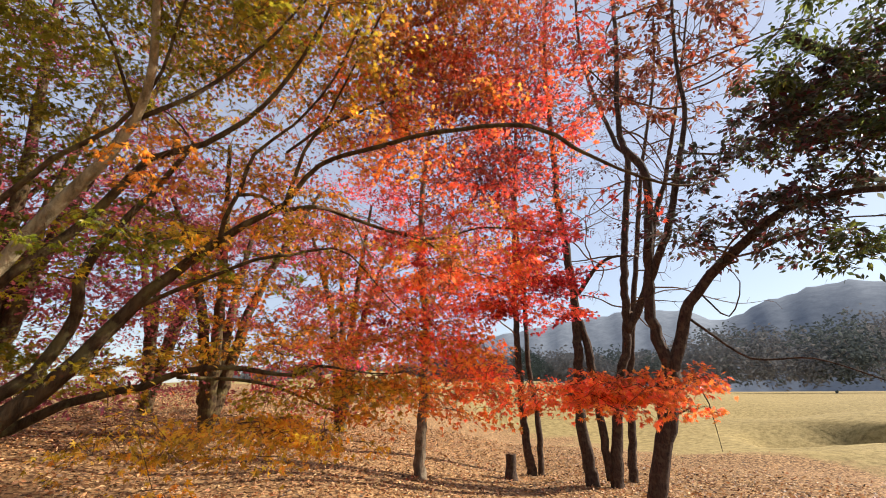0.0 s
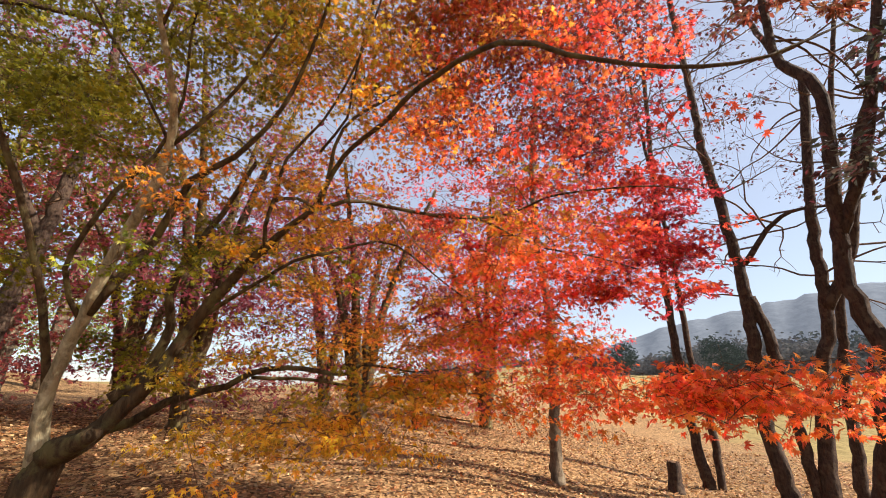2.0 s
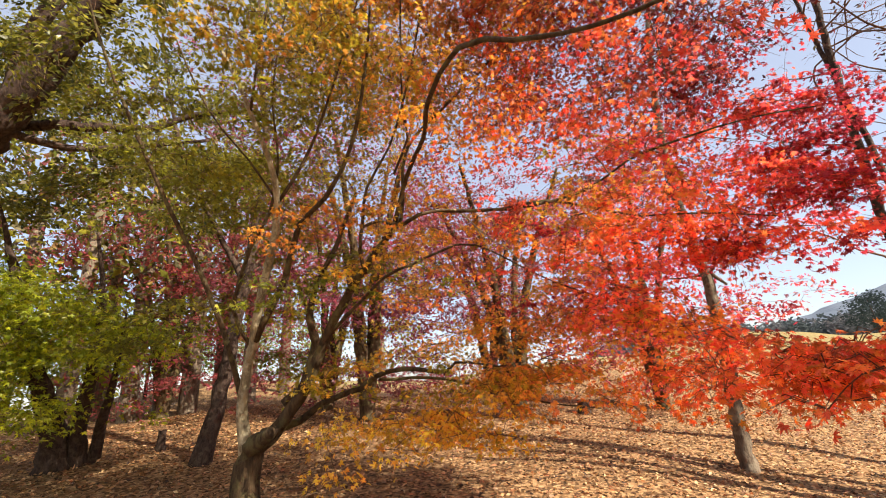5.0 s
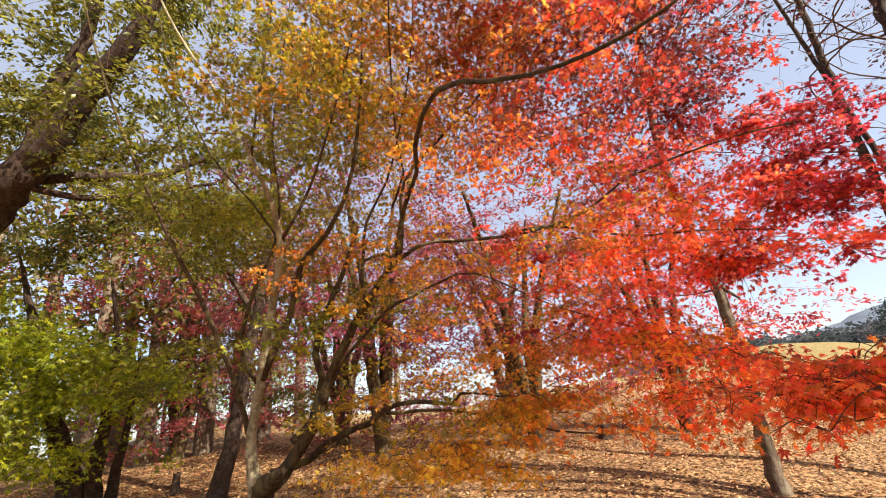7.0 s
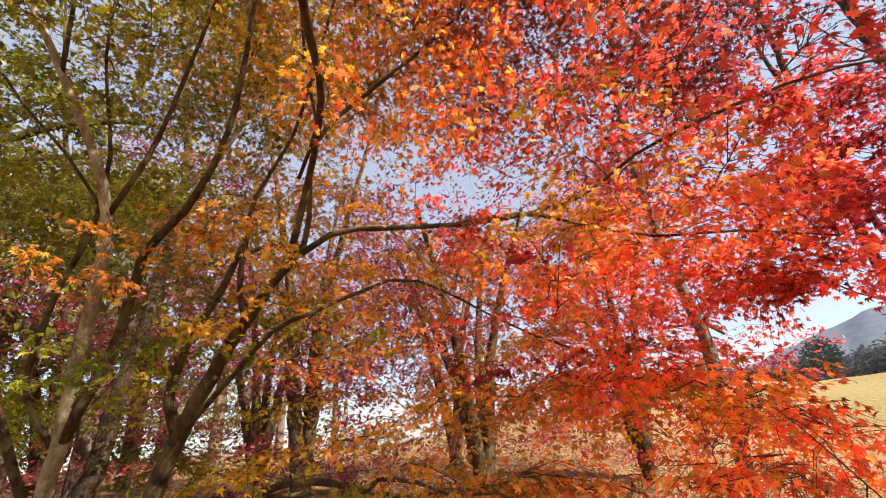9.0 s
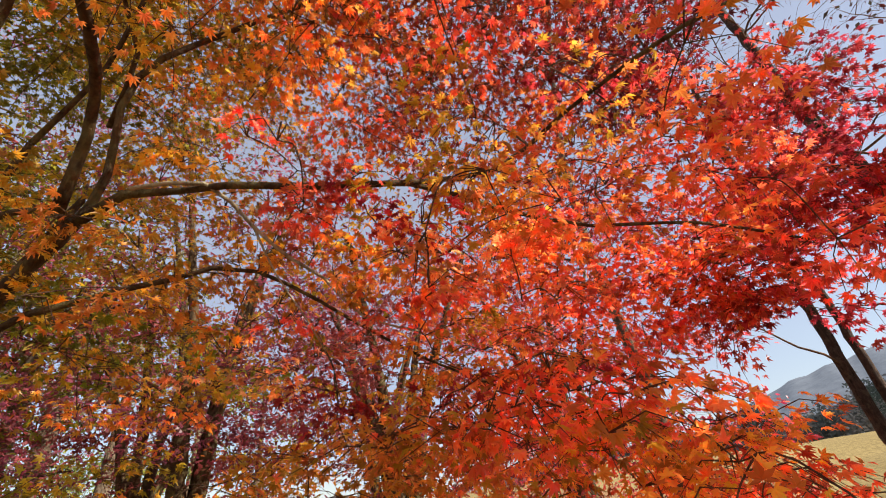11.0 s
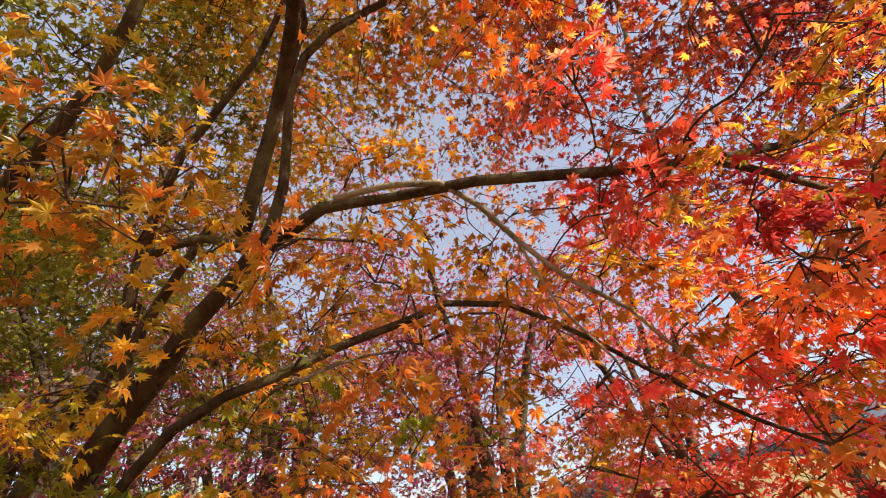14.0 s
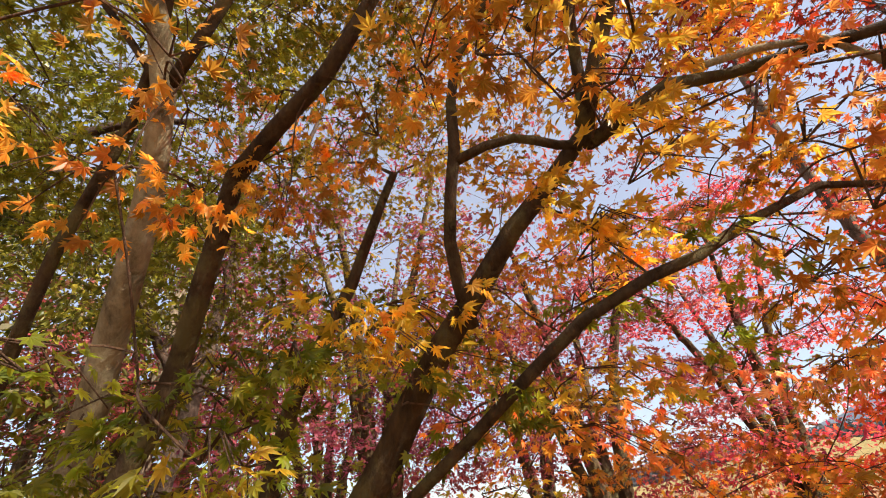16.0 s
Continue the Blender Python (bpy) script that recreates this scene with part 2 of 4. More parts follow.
def height(x, y):
    """The ground: a leafy mound that rises to the west, meadow to the east and north."""
    x, y = np.asarray(x, float), np.asarray(y, float)
    u = np.maximum(0, 1.0 - x)
    far = np.hypot(x, y)
    az = np.degrees(np.arctan2(x, y))
    west = 2.1 * (1 - np.exp(-u / 12)) * (0.7 + 0.3 * smooth_step(-3, 6, y))
    west = west * (1 - smooth_step(26, 80, far))
    north = (2.7 - 1.5 * smooth_step(8, 32, az)) * smooth_step(11, 58, far) * smooth_step(-42, -16, az)
    bumps = 0.05 * np.sin(x * 1.3 + 0.7 * y) * np.sin(y * 1.1 - 0.4 * x) + 0.1 * np.sin(x * 0.31) * np.sin(y * 0.27 + 1)
    bowl = np.hypot((x - 11.4) / 2.5, (y - 15.2) / 1.6)
    bowl2 = np.hypot((x - 17.0) / 2.6, (y - 27.0) / 1.8)
    dip = -0.9 * (1 - smooth_step(0.5, 1.0, bowl)) - 0.8 * (1 - smooth_step(0.5, 1.0, bowl2)) + 0.18 * np.exp(-((x - 9.0) / 2.6) ** 2 - ((y - 12.2) / 0.9) ** 2)
    swell = dip + 0.6 * np.sin(x * 0.24 + 0.5) * np.sin(y * 0.27) * smooth_step(12, 22, far) * (1 - smooth_step(45, 60, far))
    return west + north + bumps * np.clip(far / 3, 0, 1) * (1 - smooth_step(50, 60, far)) + swell


# ---- ground ----
def build_ground():
    def axis(near, far, n, m):
        a = np.linspace(-near, near, n)
        b = near * (far / near) ** (np.arange(1, m + 1) / m)
        return np.concatenate([-b[::-1], a, b])
    xs, ys = axis(16, 1500, 161, 34), axis(16, 1500, 161, 34)
    gx, gy = np.meshgrid(xs, ys, indexing="ij")
    gz = height(gx, gy)
    v = np.stack([gx, gy, gz], -1).reshape(-1, 3)
    n, m = len(xs), len(ys)
    i, k = np.meshgrid(np.arange(n - 1), np.arange(m - 1), indexing="ij")
    f = np.stack([i * m + k, (i + 1) * m + k, (i + 1) * m + k + 1, i * m + k + 1], -1).reshape(-1, 4)
    ob = link("ground", v, f, GROUND, smooth=True)
    a = ob.data.attributes.new("grassy", "FLOAT", "POINT")
    d = (gx * 0.62 + gy * 0.4 - 7.6) / 3.0
    far = (np.hypot(gx, gy) - 24) / 6
    a.data.foreach_set("value", np.clip(np.maximum(d, far), 0, 1).ravel().astype(np.float32))
    tagged(ob, "leaf-strewn mound running out into a straw-coloured meadow", "ground", kind="structure")


build_ground()


# ---- crowns ----
HOLLOW = np.array([(1.0, 1.1, 1.7), (0.36, 2.18, 1.85), (0.12, 2.57, 1.95), (-0.24, 2.38, 2.15), (-0.6, 2.13, 2.18), (-1.02, 1.87, 2.12)])


def way_distance(p):
    """Distance from the middle line of the open space under the maple."""
    p = np.atleast_2d(p)
    best = np.full(len(p), 1e9)
    for a, b in zip(HOLLOW[:-1], HOLLOW[1:]):
        k = np.clip((p - a) @ (b - a) / ((b - a) @ (b - a)), 0, 1)
        best = np.minimum(best, np.linalg.norm(a + k[:, None] * (b - a) - p, axis=1))
    return best


class Crown:
    """Twigs and leaves that fill given clouds of space, grown from the limbs of a tree."""

    def __init__(self, lines):
        self.nodes = np.concatenate([l[len(l) // 3:] for l in lines]) if lines else np.zeros((0, 4))
        self.twigs, self.leaves = [], []

    def reach(self, place, start_radius=0.012, sag=0.1):
        d = np.linalg.norm(self.nodes[:, :3] - place, axis=1)
        k = int(np.argmin(d))
        a = self.nodes[k]
        if d[k] < 0.05:
            return place - a[:3]
        close = way_distance(place)[0] < 1.6
        mid = (a[:3] + place) / 2 + rng.normal(0, 0.08, 3) * d[k] + np.array([0, 0, sag * d[k]])
        r = min(a[3] * 0.7, (0.5 if close else 1.0) * start_radius * (0.5 + d[k]))
        line = smooth_line([(*a[:3], r), (*mid, r * 0.7), (*place, r * 0.35)], min(0.1, d[k] / 8) if close else 0.1)
        self.twigs.append(tube_arrays(line, 5))
        self.nodes = np.concatenate([self.nodes, line[2:]])
        return place - mid

    def spray(self, place, out, radius, count, size, shape, colour, flat=0.35, dense_twigs=4, droop=0.25):
        """A flat fan of leaves round a place, leaning outwards."""
        h = np.array([out[0], out[1], 0.0]) + rng.normal(0, 0.25, 3) * [1, 1, 0.2]
        h /= np.linalg.norm(h) + 1e-9
        up = np.array([0, 0, 1.0]) + rng.normal(0, 0.18, 3)
        side = np.cross(up, h)
        for _ in range(dense_twigs):
            ang = rng.uniform(-1.3, 1.3)
            e = place + radius * rng.uniform(0.6, 1.1) * (math.cos(ang) * h + math.sin(ang) * side) + np.array([0, 0, -droop * radius])
            m = (place + e) / 2 + np.array([0, 0, 0.04])
            self.twigs.append(tube_arrays(np.array([(*place, 0.002), (*m, 0.0016), (*e, 0.0009)]), 4))
        ang = rng.uniform(-1.9, 1.9, count)
        rr = radius * np.sqrt(rng.uniform(0.02, 1, count))
        p = place + rr[:, None] * (np.cos(ang)[:, None] * h + np.sin(ang)[:, None] * side)
        p[:, 2] += rng.normal(0, flat * radius * 0.4, count) - droop * rr * rr / radius
        head = np.cos(ang)[:, None] * h + np.sin(ang)[:, None] * side + rng.normal(0, 0.45, (count, 3)) + np.array([0, 0, -0.35])
        nor = up + rng.normal(0, 0.55, (count, 3))
        open_air = way_distance(p) > 0.56
        p, head, nor, count = p[open_air], head[open_air], nor[open_air], int(open_air.sum())
        self.leaves.append((shape, p, head, nor, size * rng.uniform(0.6, 1.2, count), colour))

    def single_leaves(self, parent, leaf_mat, count):
        """The leaves nearest to the way under the crown, each an object of its own on a few shared meshes."""
        o = np.array(parent.location)
        near = [way_distance(p) for _, p, *_ in self.leaves]
        limit = np.sort(np.concatenate(near))[count]
        kept, shapes = [], {}
        for (shape, p, head, nor, size, colour), d in zip(self.leaves, near):
            m = d < limit
            for q, h, n, s, c in zip(p[m], head[m], nor[m], size[m], colour(p[m]) if m.any() else ()):
                key = (len(shape[0]), tuple(np.round(c * 5).astype(int).tolist()))
                if key not in shapes:
                    me = bpy.data.meshes.new("leaf")
                    me.from_pydata(shape[0].tolist(), [], shape[1].tolist())
                    me.materials.append(leaf_mat)
                    a = me.color_attributes.new("tint", "FLOAT_COLOR", "POINT")
                    a.data.foreach_set("color", np.tile([*c, 1.0], len(shape[0])).astype(np.float32))
                    shapes[key] = me
                x = Vector(h).normalized()
                y = Vector(n).cross(x).normalized()
                z = x.cross(y)
                leaf = new("leaf", shapes[key])
                leaf.parent = parent
                leaf.matrix_basis = Matrix.Translation(Vector(q - o)) @ Matrix((x * s, y * s, z * s)).transposed().to_4x4()
            kept.append((shape, p[~m], head[~m], nor[~m], size[~m], colour))
        self.leaves = kept

    def build(self, parent, twig_mat, leaf_mat, leaf_label, crown_name="crown"):
        o = np.array(parent.location)
        if self.twigs:
            v, f = join(self.twigs)
            tagged(link("twig_mass", v - o, f, twig_mat, parent, smooth=True), kind="stuff")
        vs, fs, ts, n = [], [], [], 0
        for shape, p, head, nor, size, colour in self.leaves:
            t = colour(p)
            v, f, t = leaf_arrays(shape, p, head, nor, size, t)
            vs.append(v)
            fs.append(f + n)
            ts.append(t)
            n += len(v)
        ob = link(crown_name, np.concatenate(vs) - o, np.concatenate(fs), leaf_mat, parent, leaf_label, np.concatenate(ts))
        return tagged(ob, kind="stuff")


def clear_of_hollow(p, edge=1.2, room=0.78):
    """Whether a place lies inside the eastern edge of the crown and out of the open space under it."""
    if p[2] > 2.2 and p[0] > edge + (0.45 if p[2] > 3.4 else 0.0) - 0.2 * (p[1] - 0.9):
        return False
    if edge < 90 and 1.72 < p[2] <= 2.25 and p[0] > 0.3 - 0.1 * (p[1] - 3.0):
        return False
    return way_distance(p)[0] > room


def fill(crown, centre, radii, sprays, count, size, shape, colour, spread=(0.22, 0.42), reach=True, hub=None, droop=0.25, flat=0.35, edge=99.0, tier=6, room=0.78):
    """Sprays of leaves through an ellipsoid, gathered into flat tiers that each hang on one branch."""
    c, r = np.array(centre, float), np.array(radii, float)
    hub = c if hub is None else np.array(hub, float)
    tiers = []
    for _ in range(60 * sprays):
        if len(tiers) >= max(1, sprays // tier):
            break
        q = rng.uniform(-1, 1, 3)
        if q @ q <= 1 and clear_of_hollow(c + q * r, edge, room):
            tiers.append(c + q * r)
    tiers.sort(key=lambda p: np.min(np.linalg.norm(crown.nodes[:, :3] - p, axis=1)))
    wide = spread[1] * 0.8
    for t in tiers:
        out = crown.reach(t, 0.0075) if reach else t - hub
        if np.linalg.norm(out[:2]) < 0.05:
            out = t - hub
        out = out / (np.linalg.norm(out) + 1e-9)
        warm, light, tilt = rng.normal(0, 0.55), rng.uniform(0.68, 1.2), rng.normal(0, 0.12, 2)

        def shade(p, warm=warm, light=light):
            return colour(p + np.array([0.64, 0.77, 0.0]) * warm) * light
        for k in range(tier):
            o = rng.normal(0, wide, 2) + out[:2] * wide * 0.5
            p = t + np.array([o[0], o[1], float(o @ tilt) - 0.12 * np.linalg.norm(o) + rng.normal(0, 0.03)])
            if k and not clear_of_hollow(p, edge, room):
                continue
            d = crown.reach(p, 0.004) if reach else p - hub
            crown.spray(p, d if np.linalg.norm(d[:2]) > 0.05 else out, rng.uniform(*spread), int(count * rng.uniform(0.6, 1.4)), size, shape, shade, flat * 0.8, 3 if reach else 0, droop)


def turning(shift=0.0, spread=0.4):
    def colour(p):
        u = 0.64 * p[:, 0] + 0.77 * p[:, 1] + np.clip(0.24 * (p[:, 2] - 2.6), -0.2, 0.6) + shift + rng.normal(0, spread, len(p))
        c = palette(TURNING, u)
        return c * rng.uniform(0.75, 1.2, (len(p), 1))
    return colour


def shade_tint(colour, k=0.42):
    """Leaf colours multiplied by k: the crown's own shade put into the tint."""
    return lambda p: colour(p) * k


def plain(*colours, jitter=0.15):
    cs = np.array(colours)

    def colour(p):
        a = rng.uniform(0, 1, (len(p), 1))
        i, k = rng.integers(0, len(cs), len(p)), rng.integers(0, len(cs), len(p))
        return (cs[i] * a + cs[k] * (1 - a)) * rng.uniform(1 - jitter, 1 + jitter, (len(p), 1))
    return colour


# ---- the many-stemmed Japanese maple ----
def turning_maple():
    base = Vector((-2.84, 2.06, float(height(-2.84, 2.06))))
    tree = thing("japanese_maple", base, "spreading Japanese maple turning from green through gold to scarlet", "tree")
    trunk_low = [(-2.87, 2.06, base.z - 0.15, 0.17), (-2.85, 2.06, base.z + 0.08, 0.13), (-2.83, 2.07, 1.06, 0.108)]
    heart = np.array((1.1, 0.8, 1.61))
    lines = []

    def add(pts, name="limb", label="", sides=10):
        """A limb; the stems and the roots of the limbs are drawn in towards the open side, where the trunk stands."""
        if name != "trunk":
            drawn = []
            for p in pts:
                k = 0.78 if name == "stem" else float(np.interp(p[0], (-3.8, -1.96), (0.78, 1.0)))
                drawn.append((*(heart + (np.array(p[:3]) - heart) * k), p[3] * (0.58 if name == "stem" else k)))
            pts = drawn
        ob, line = limb(name, pts, SUNLIT_BARK if label.startswith("pale") else MAPLE_BARK, tree, sides, 0.06, label)
        lines.append(line)
    add(trunk_low + [(-2.77, 2.07, 1.21, 0.088), (-2.58, 2.08, 1.27, 0.064), (-2.37, 2.08, 1.34, 0.04)], "trunk", "grey-brown maple trunk with pale lichen", 14)
    # upright stem, pale all over: sunlight is put into its bark colour
    add([(-3.95, 2.4, 0.95, 0.11)] + [(-3.81, 2.27, 1.49, 0.075), (-3.54, 2.26, 2.11, 0.068), (-3.18, 2.21, 2.67, 0.060), (-2.91, 2.20, 3.00, 0.053), (-2.64, 2.14, 3.38, 0.045), (-2.47, 1.99, 3.71, 0.038), (-2.36, 1.76, 4.08, 0.030), (-2.25, 1.51, 4.46, 0.023), (-2.21, 1.02, 5.13, 0.015), (-2.17, 0.61, 5.94, 0.008)], "stem", "pale maple stem with sunlight painted into its bark")
    add([(-3.50, 2.27, 2.16, 0.050), (-3.02, 2.38, 2.73, 0.044), (-2.68, 2.37, 3.19, 0.037), (-2.35, 2.49, 3.39, 0.031), (-1.97, 2.57, 3.79, 0.025), (-1.60, 2.52, 4.39, 0.019), (-1.32, 2.44, 5.14, 0.012), (-1.02, 2.30, 6.05, 0.006)], "stem")
    add([(-3.55, 2.26, 2.08, 0.030), (-3.44, 2.02, 2.45, 0.026), (-3.03, 2.03, 3.02, 0.023), (-2.73, 2.09, 3.29, 0.019), (-2.47, 2.07, 3.73, 0.016), (-2.28, 1.92, 4.28, 0.012), (-1.91, 1.87, 4.87, 0.009), (-1.59, 1.85, 5.61, 0.005)], "stem")
    # leaning main limb and its two risers
    add([(-3.86, 2.43, 1.05, 0.1), (-3.4, 2.44, 1.22, 0.08), (-2.9, 2.44, 1.46, 0.062), (-2.4, 2.4, 1.76, 0.047), (-1.96, 2.38, 2.14, 0.037), (-1.6, 2.49, 2.53, 0.027), (-1.28, 2.59, 2.8, 0.019)], "main_limb", "dark leaning maple limb")
    add([(-3.44, 2.56, 1.50, 0.050), (-3.14, 2.65, 1.68, 0.044), (-2.85, 2.63, 2.07, 0.039), (-2.81, 2.54, 2.29, 0.033), (-2.66, 2.55, 2.60, 0.027), (-2.43, 2.64, 2.96, 0.022), (-2.17, 2.71, 3.42, 0.016)], "limb")
    add([(-1.62, 2.48, 2.45, 0.015), (-1.57, 2.41, 2.62, 0.014), (-1.48, 2.38, 2.81, 0.013), (-1.43, 2.39, 3.09, 0.011), (-1.22, 2.47, 3.37, 0.009), (-0.97, 2.48, 3.75, 0.008), (-0.78, 2.52, 4.40, 0.007), (-0.56, 2.46, 5.00, 0.005)], "limb")
    add([(-1.25, 2.52, 2.75, 0.019), (-1.0, 2.47, 3.03, 0.016), (-0.55, 2.27, 3.03, 0.014), (-0.14, 1.98, 2.92, 0.012), (0.31, 1.76, 2.78, 0.010), (0.53, 1.79, 2.66, 0.009), (0.71, 1.77, 2.53, 0.007), (0.9, 1.79, 2.46, 0.006), (1.07, 1.84, 2.47, 0.005), (1.35, 1.98, 2.62, 0.003)], "limb", "dark arching maple limb")
    add([(-1.49, 2.38, 2.78, 0.012), (-1.39, 2.48, 2.82, 0.011), (-1.33, 2.55, 2.78, 0.011), (-1.27, 2.58, 2.75, 0.010)], "limb")
    add([(-1.27, 2.58, 2.75, 0.016), (-1.24, 2.60, 2.95, 0.014), (-1.10, 2.56, 3.33, 0.012), (-0.86, 2.81, 3.71, 0.011), (-0.65, 3.05, 4.03, 0.009), (-0.39, 3.29, 4.48, 0.007), (-0.09, 3.43, 5.20, 0.005)], "limb")
    add([(-1.29, 2.56, 3.20, 0.010), (-1.04, 2.52, 3.38, 0.009), (-0.89, 2.38, 3.50, 0.007), (-0.60, 2.18, 3.90, 0.006), (-0.36, 2.05, 4.35, 0.005)], "limb")
    add([(-1.27, 2.58, 2.75, 0.016), (-1.11, 2.64, 2.80, 0.015), (-1.02, 2.76, 2.83, 0.013), (-0.80, 2.83, 2.76, 0.012), (-0.47, 3.15, 2.75, 0.011), (-0.19, 3.52, 2.87, 0.009), (0.09, 3.56, 2.97, 0.008), (0.50, 3.43, 2.89, 0.007), (0.81, 3.49, 2.87, 0.005), (1.06, 3.77, 2.91, 0.004)], "limb")
    # twigs in the same lightened bark, sunlight painted in
    add([(-1.06, 2.64, 2.80, 0.008), (-0.87, 2.79, 2.79, 0.007), (-0.80, 2.93, 2.65, 0.0062), (-0.75, 3.04, 2.55, 0.0055), (-0.69, 3.13, 2.48, 0.005), (-0.64, 3.25, 2.36, 0.004), (-0.52, 3.38, 2.30, 0.003)], "limb", "pale twig with sunlight painted into its bark")
    add([(-0.80, 2.93, 2.65, 0.004), (-0.79, 3.02, 2.50, 0.003), (-0.74, 3.08, 2.38, 0.0025), (-0.76, 3.2, 2.27, 0.002)], "limb", "pale twig with sunlight painted into its bark")
    add([(-0.62, 3.01, 2.75, 0.011), (-0.42, 3.28, 2.80, 0.010), (-0.25, 3.59, 2.75, 0.009), (0.00, 3.80, 2.64, 0.007), (0.31, 4.04, 2.60, 0.006), (0.64, 4.47, 2.55, 0.005)], "limb")
    add([(-2.1, 2.38, 2.02, 0.017), (-1.9, 2.42, 2.12, 0.0145)] + [(-1.38, 2.50, 2.37, 0.011), (-1.20, 2.61, 2.43, 0.010), (-1.09, 2.84, 2.55, 0.009), (-0.92, 3.03, 2.57, 0.007), (-0.64, 3.55, 2.27, 0.005), (-0.31, 4.08, 2.04, 0.004)], "limb")
    # low limb that runs out over the ground
    add([(-3.78, 2.46, 1.21, 0.05), (-3.28, 2.68, 1.33, 0.038), (-2.79, 2.68, 1.49, 0.029), (-2.2, 2.76, 1.6, 0.023), (-1.9, 2.74, 1.69, 0.020), (-1.64, 2.81, 1.72, 0.018), (-1.42, 2.9, 1.69, 0.015), (-1.2, 2.88, 1.67, 0.012), (-1.0, 2.8, 1.72, 0.009), (-0.83, 2.85, 1.70, 0.007), (-0.62, 2.8, 1.67, 0.005), (-0.38, 2.76, 1.68, 0.003)], "low_limb", "long low maple limb reaching out over the fallen leaves")
    add([(-1.95, 2.78, 1.66, 0.014), (-1.53, 3.16, 1.62, 0.011), (-1.14, 3.77, 1.40, 0.008), (-0.82, 4.21, 1.30, 0.005)], "limb")
    # stems on the green side
    add([(-3.78, 2.24, 1.61, 0.042), (-3.57, 2.00, 2.18, 0.037), (-3.41, 1.66, 2.85, 0.032), (-3.29, 1.28, 3.49, 0.027), (-3.14, 0.89, 4.21, 0.021), (-2.97, 0.61, 4.77, 0.016), (-2.77, 0.37, 5.36, 0.011), (-2.61, 0.14, 6.11, 0.006)], "stem")
    add([(-2.64, 2.14, 3.38, 0.024), (-2.29, 2.24, 3.68, 0.020), (-1.88, 2.30, 4.17, 0.015), (-1.47, 2.36, 4.95, 0.011), (-1.10, 2.38, 5.75, 0.006)], "stem")
    add([(-2.36, 1.76, 4.08, 0.018), (-2.06, 1.71, 4.51, 0.014), (-1.70, 1.69, 5.05, 0.009), (-1.44, 1.64, 5.72, 0.005)], "stem")
    add([(-2.64, 2.14, 3.38, 0.016), (-2.68, 1.86, 3.78, 0.013), (-2.77, 1.49, 4.25, 0.011), (-2.73, 1.07, 5.08, 0.008), (-2.58, 0.77, 5.95, 0.005)], "stem")
    crown = Crown(lines)
    hub = (-3.0, 2.4, 2.5)
    T = turning()
    near, mid = STAR7, STAR5
    # layers over the way under the crown
    fill(crown, (-0.55, 3.35, 2.65), (1.0, 0.7, 0.8), 54, 50, 0.030, near, T, (0.14, 0.3), hub=hub, edge=1.15)
    fill(crown, (0.35, 3.75, 2.5), (0.95, 0.75, 1.0), 64, 50, 0.030, near, turning(-0.2), (0.14, 0.3), hub=hub, edge=1.15)
    fill(crown, (0.35, 3.4, 3.6), (1.0, 0.9, 0.6), 70, 50, 0.030, near, turning(0.35), (0.15, 0.32), hub=hub, edge=1.15)
    fill(crown, (-0.6, 2.8, 3.75), (1.0, 0.9, 0.7), 54, 50, 0.030, near, T, (0.15, 0.32), hub=hub, edge=1.15)
    fill(crown, (-1.75, 3.0, 2.75), (0.75, 0.8, 0.8), 26, 45, 0.030, near, T, (0.14, 0.3), hub=hub, edge=1.15)
    fill(crown, (-1.9, 2.4, 3.9), (1.0, 1.0, 0.8), 36, 52, 0.034, mid, turning(-0.4), (0.16, 0.34), hub=hub, edge=1.15)
    fill(crown, (0.7, 2.6, 3.1), (0.5, 0.6, 0.5), 21, 45, 0.030, near, turning(0.4, 0.25), (0.14, 0.3), hub=hub, edge=1.15)
    # green side, most tints darkened to stand in for shade
    fill(crown, (-3.0, 1.9, 3.6), (0.9, 1.0, 1.1), 46, 50, 0.035, mid, shade_tint(turning(-0.4), 0.9), (0.16, 0.36), hub=hub, edge=1.15)
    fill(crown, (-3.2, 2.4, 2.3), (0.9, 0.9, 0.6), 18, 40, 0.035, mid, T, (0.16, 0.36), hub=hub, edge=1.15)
    fill(crown, (-3.9, 1.6, 4.3), (0.8, 0.9, 1.0), 42, 50, 0.035, mid, shade_tint(turning(-0.4), 0.9), (0.16, 0.36), hub=hub, edge=1.15)
    fill(crown, (-2.4, 2.6, 4.6), (0.9, 0.9, 0.6), 60, 56, 0.035, mid, shade_tint(turning(-0.3), 0.6), (0.18, 0.38), hub=hub, edge=1.15)
    fill(crown, (-3.4, 2.9, 4.2), (0.9, 0.9, 0.9), 46, 50, 0.035, mid, shade_tint(T, 0.65), (0.18, 0.38), hub=hub, edge=1.15)
    fill(crown, (-2.6, 3.2, 3.3), (0.7, 0.7, 0.6), 20, 56, 0.035, mid, T, (0.18, 0.38), hub=hub, edge=1.15)
    # olive layers between the stems on the shaded side, shade also painted into their tint
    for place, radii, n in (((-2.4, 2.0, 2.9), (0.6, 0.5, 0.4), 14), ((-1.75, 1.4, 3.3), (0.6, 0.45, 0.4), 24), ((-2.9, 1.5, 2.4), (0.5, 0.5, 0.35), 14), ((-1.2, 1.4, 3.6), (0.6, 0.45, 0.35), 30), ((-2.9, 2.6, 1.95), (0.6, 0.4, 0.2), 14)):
        fill(crown, place, radii, n, 50, 0.031, near, shade_tint(turning(-0.35), 0.8), (0.14, 0.3), hub=hub, edge=1.15)
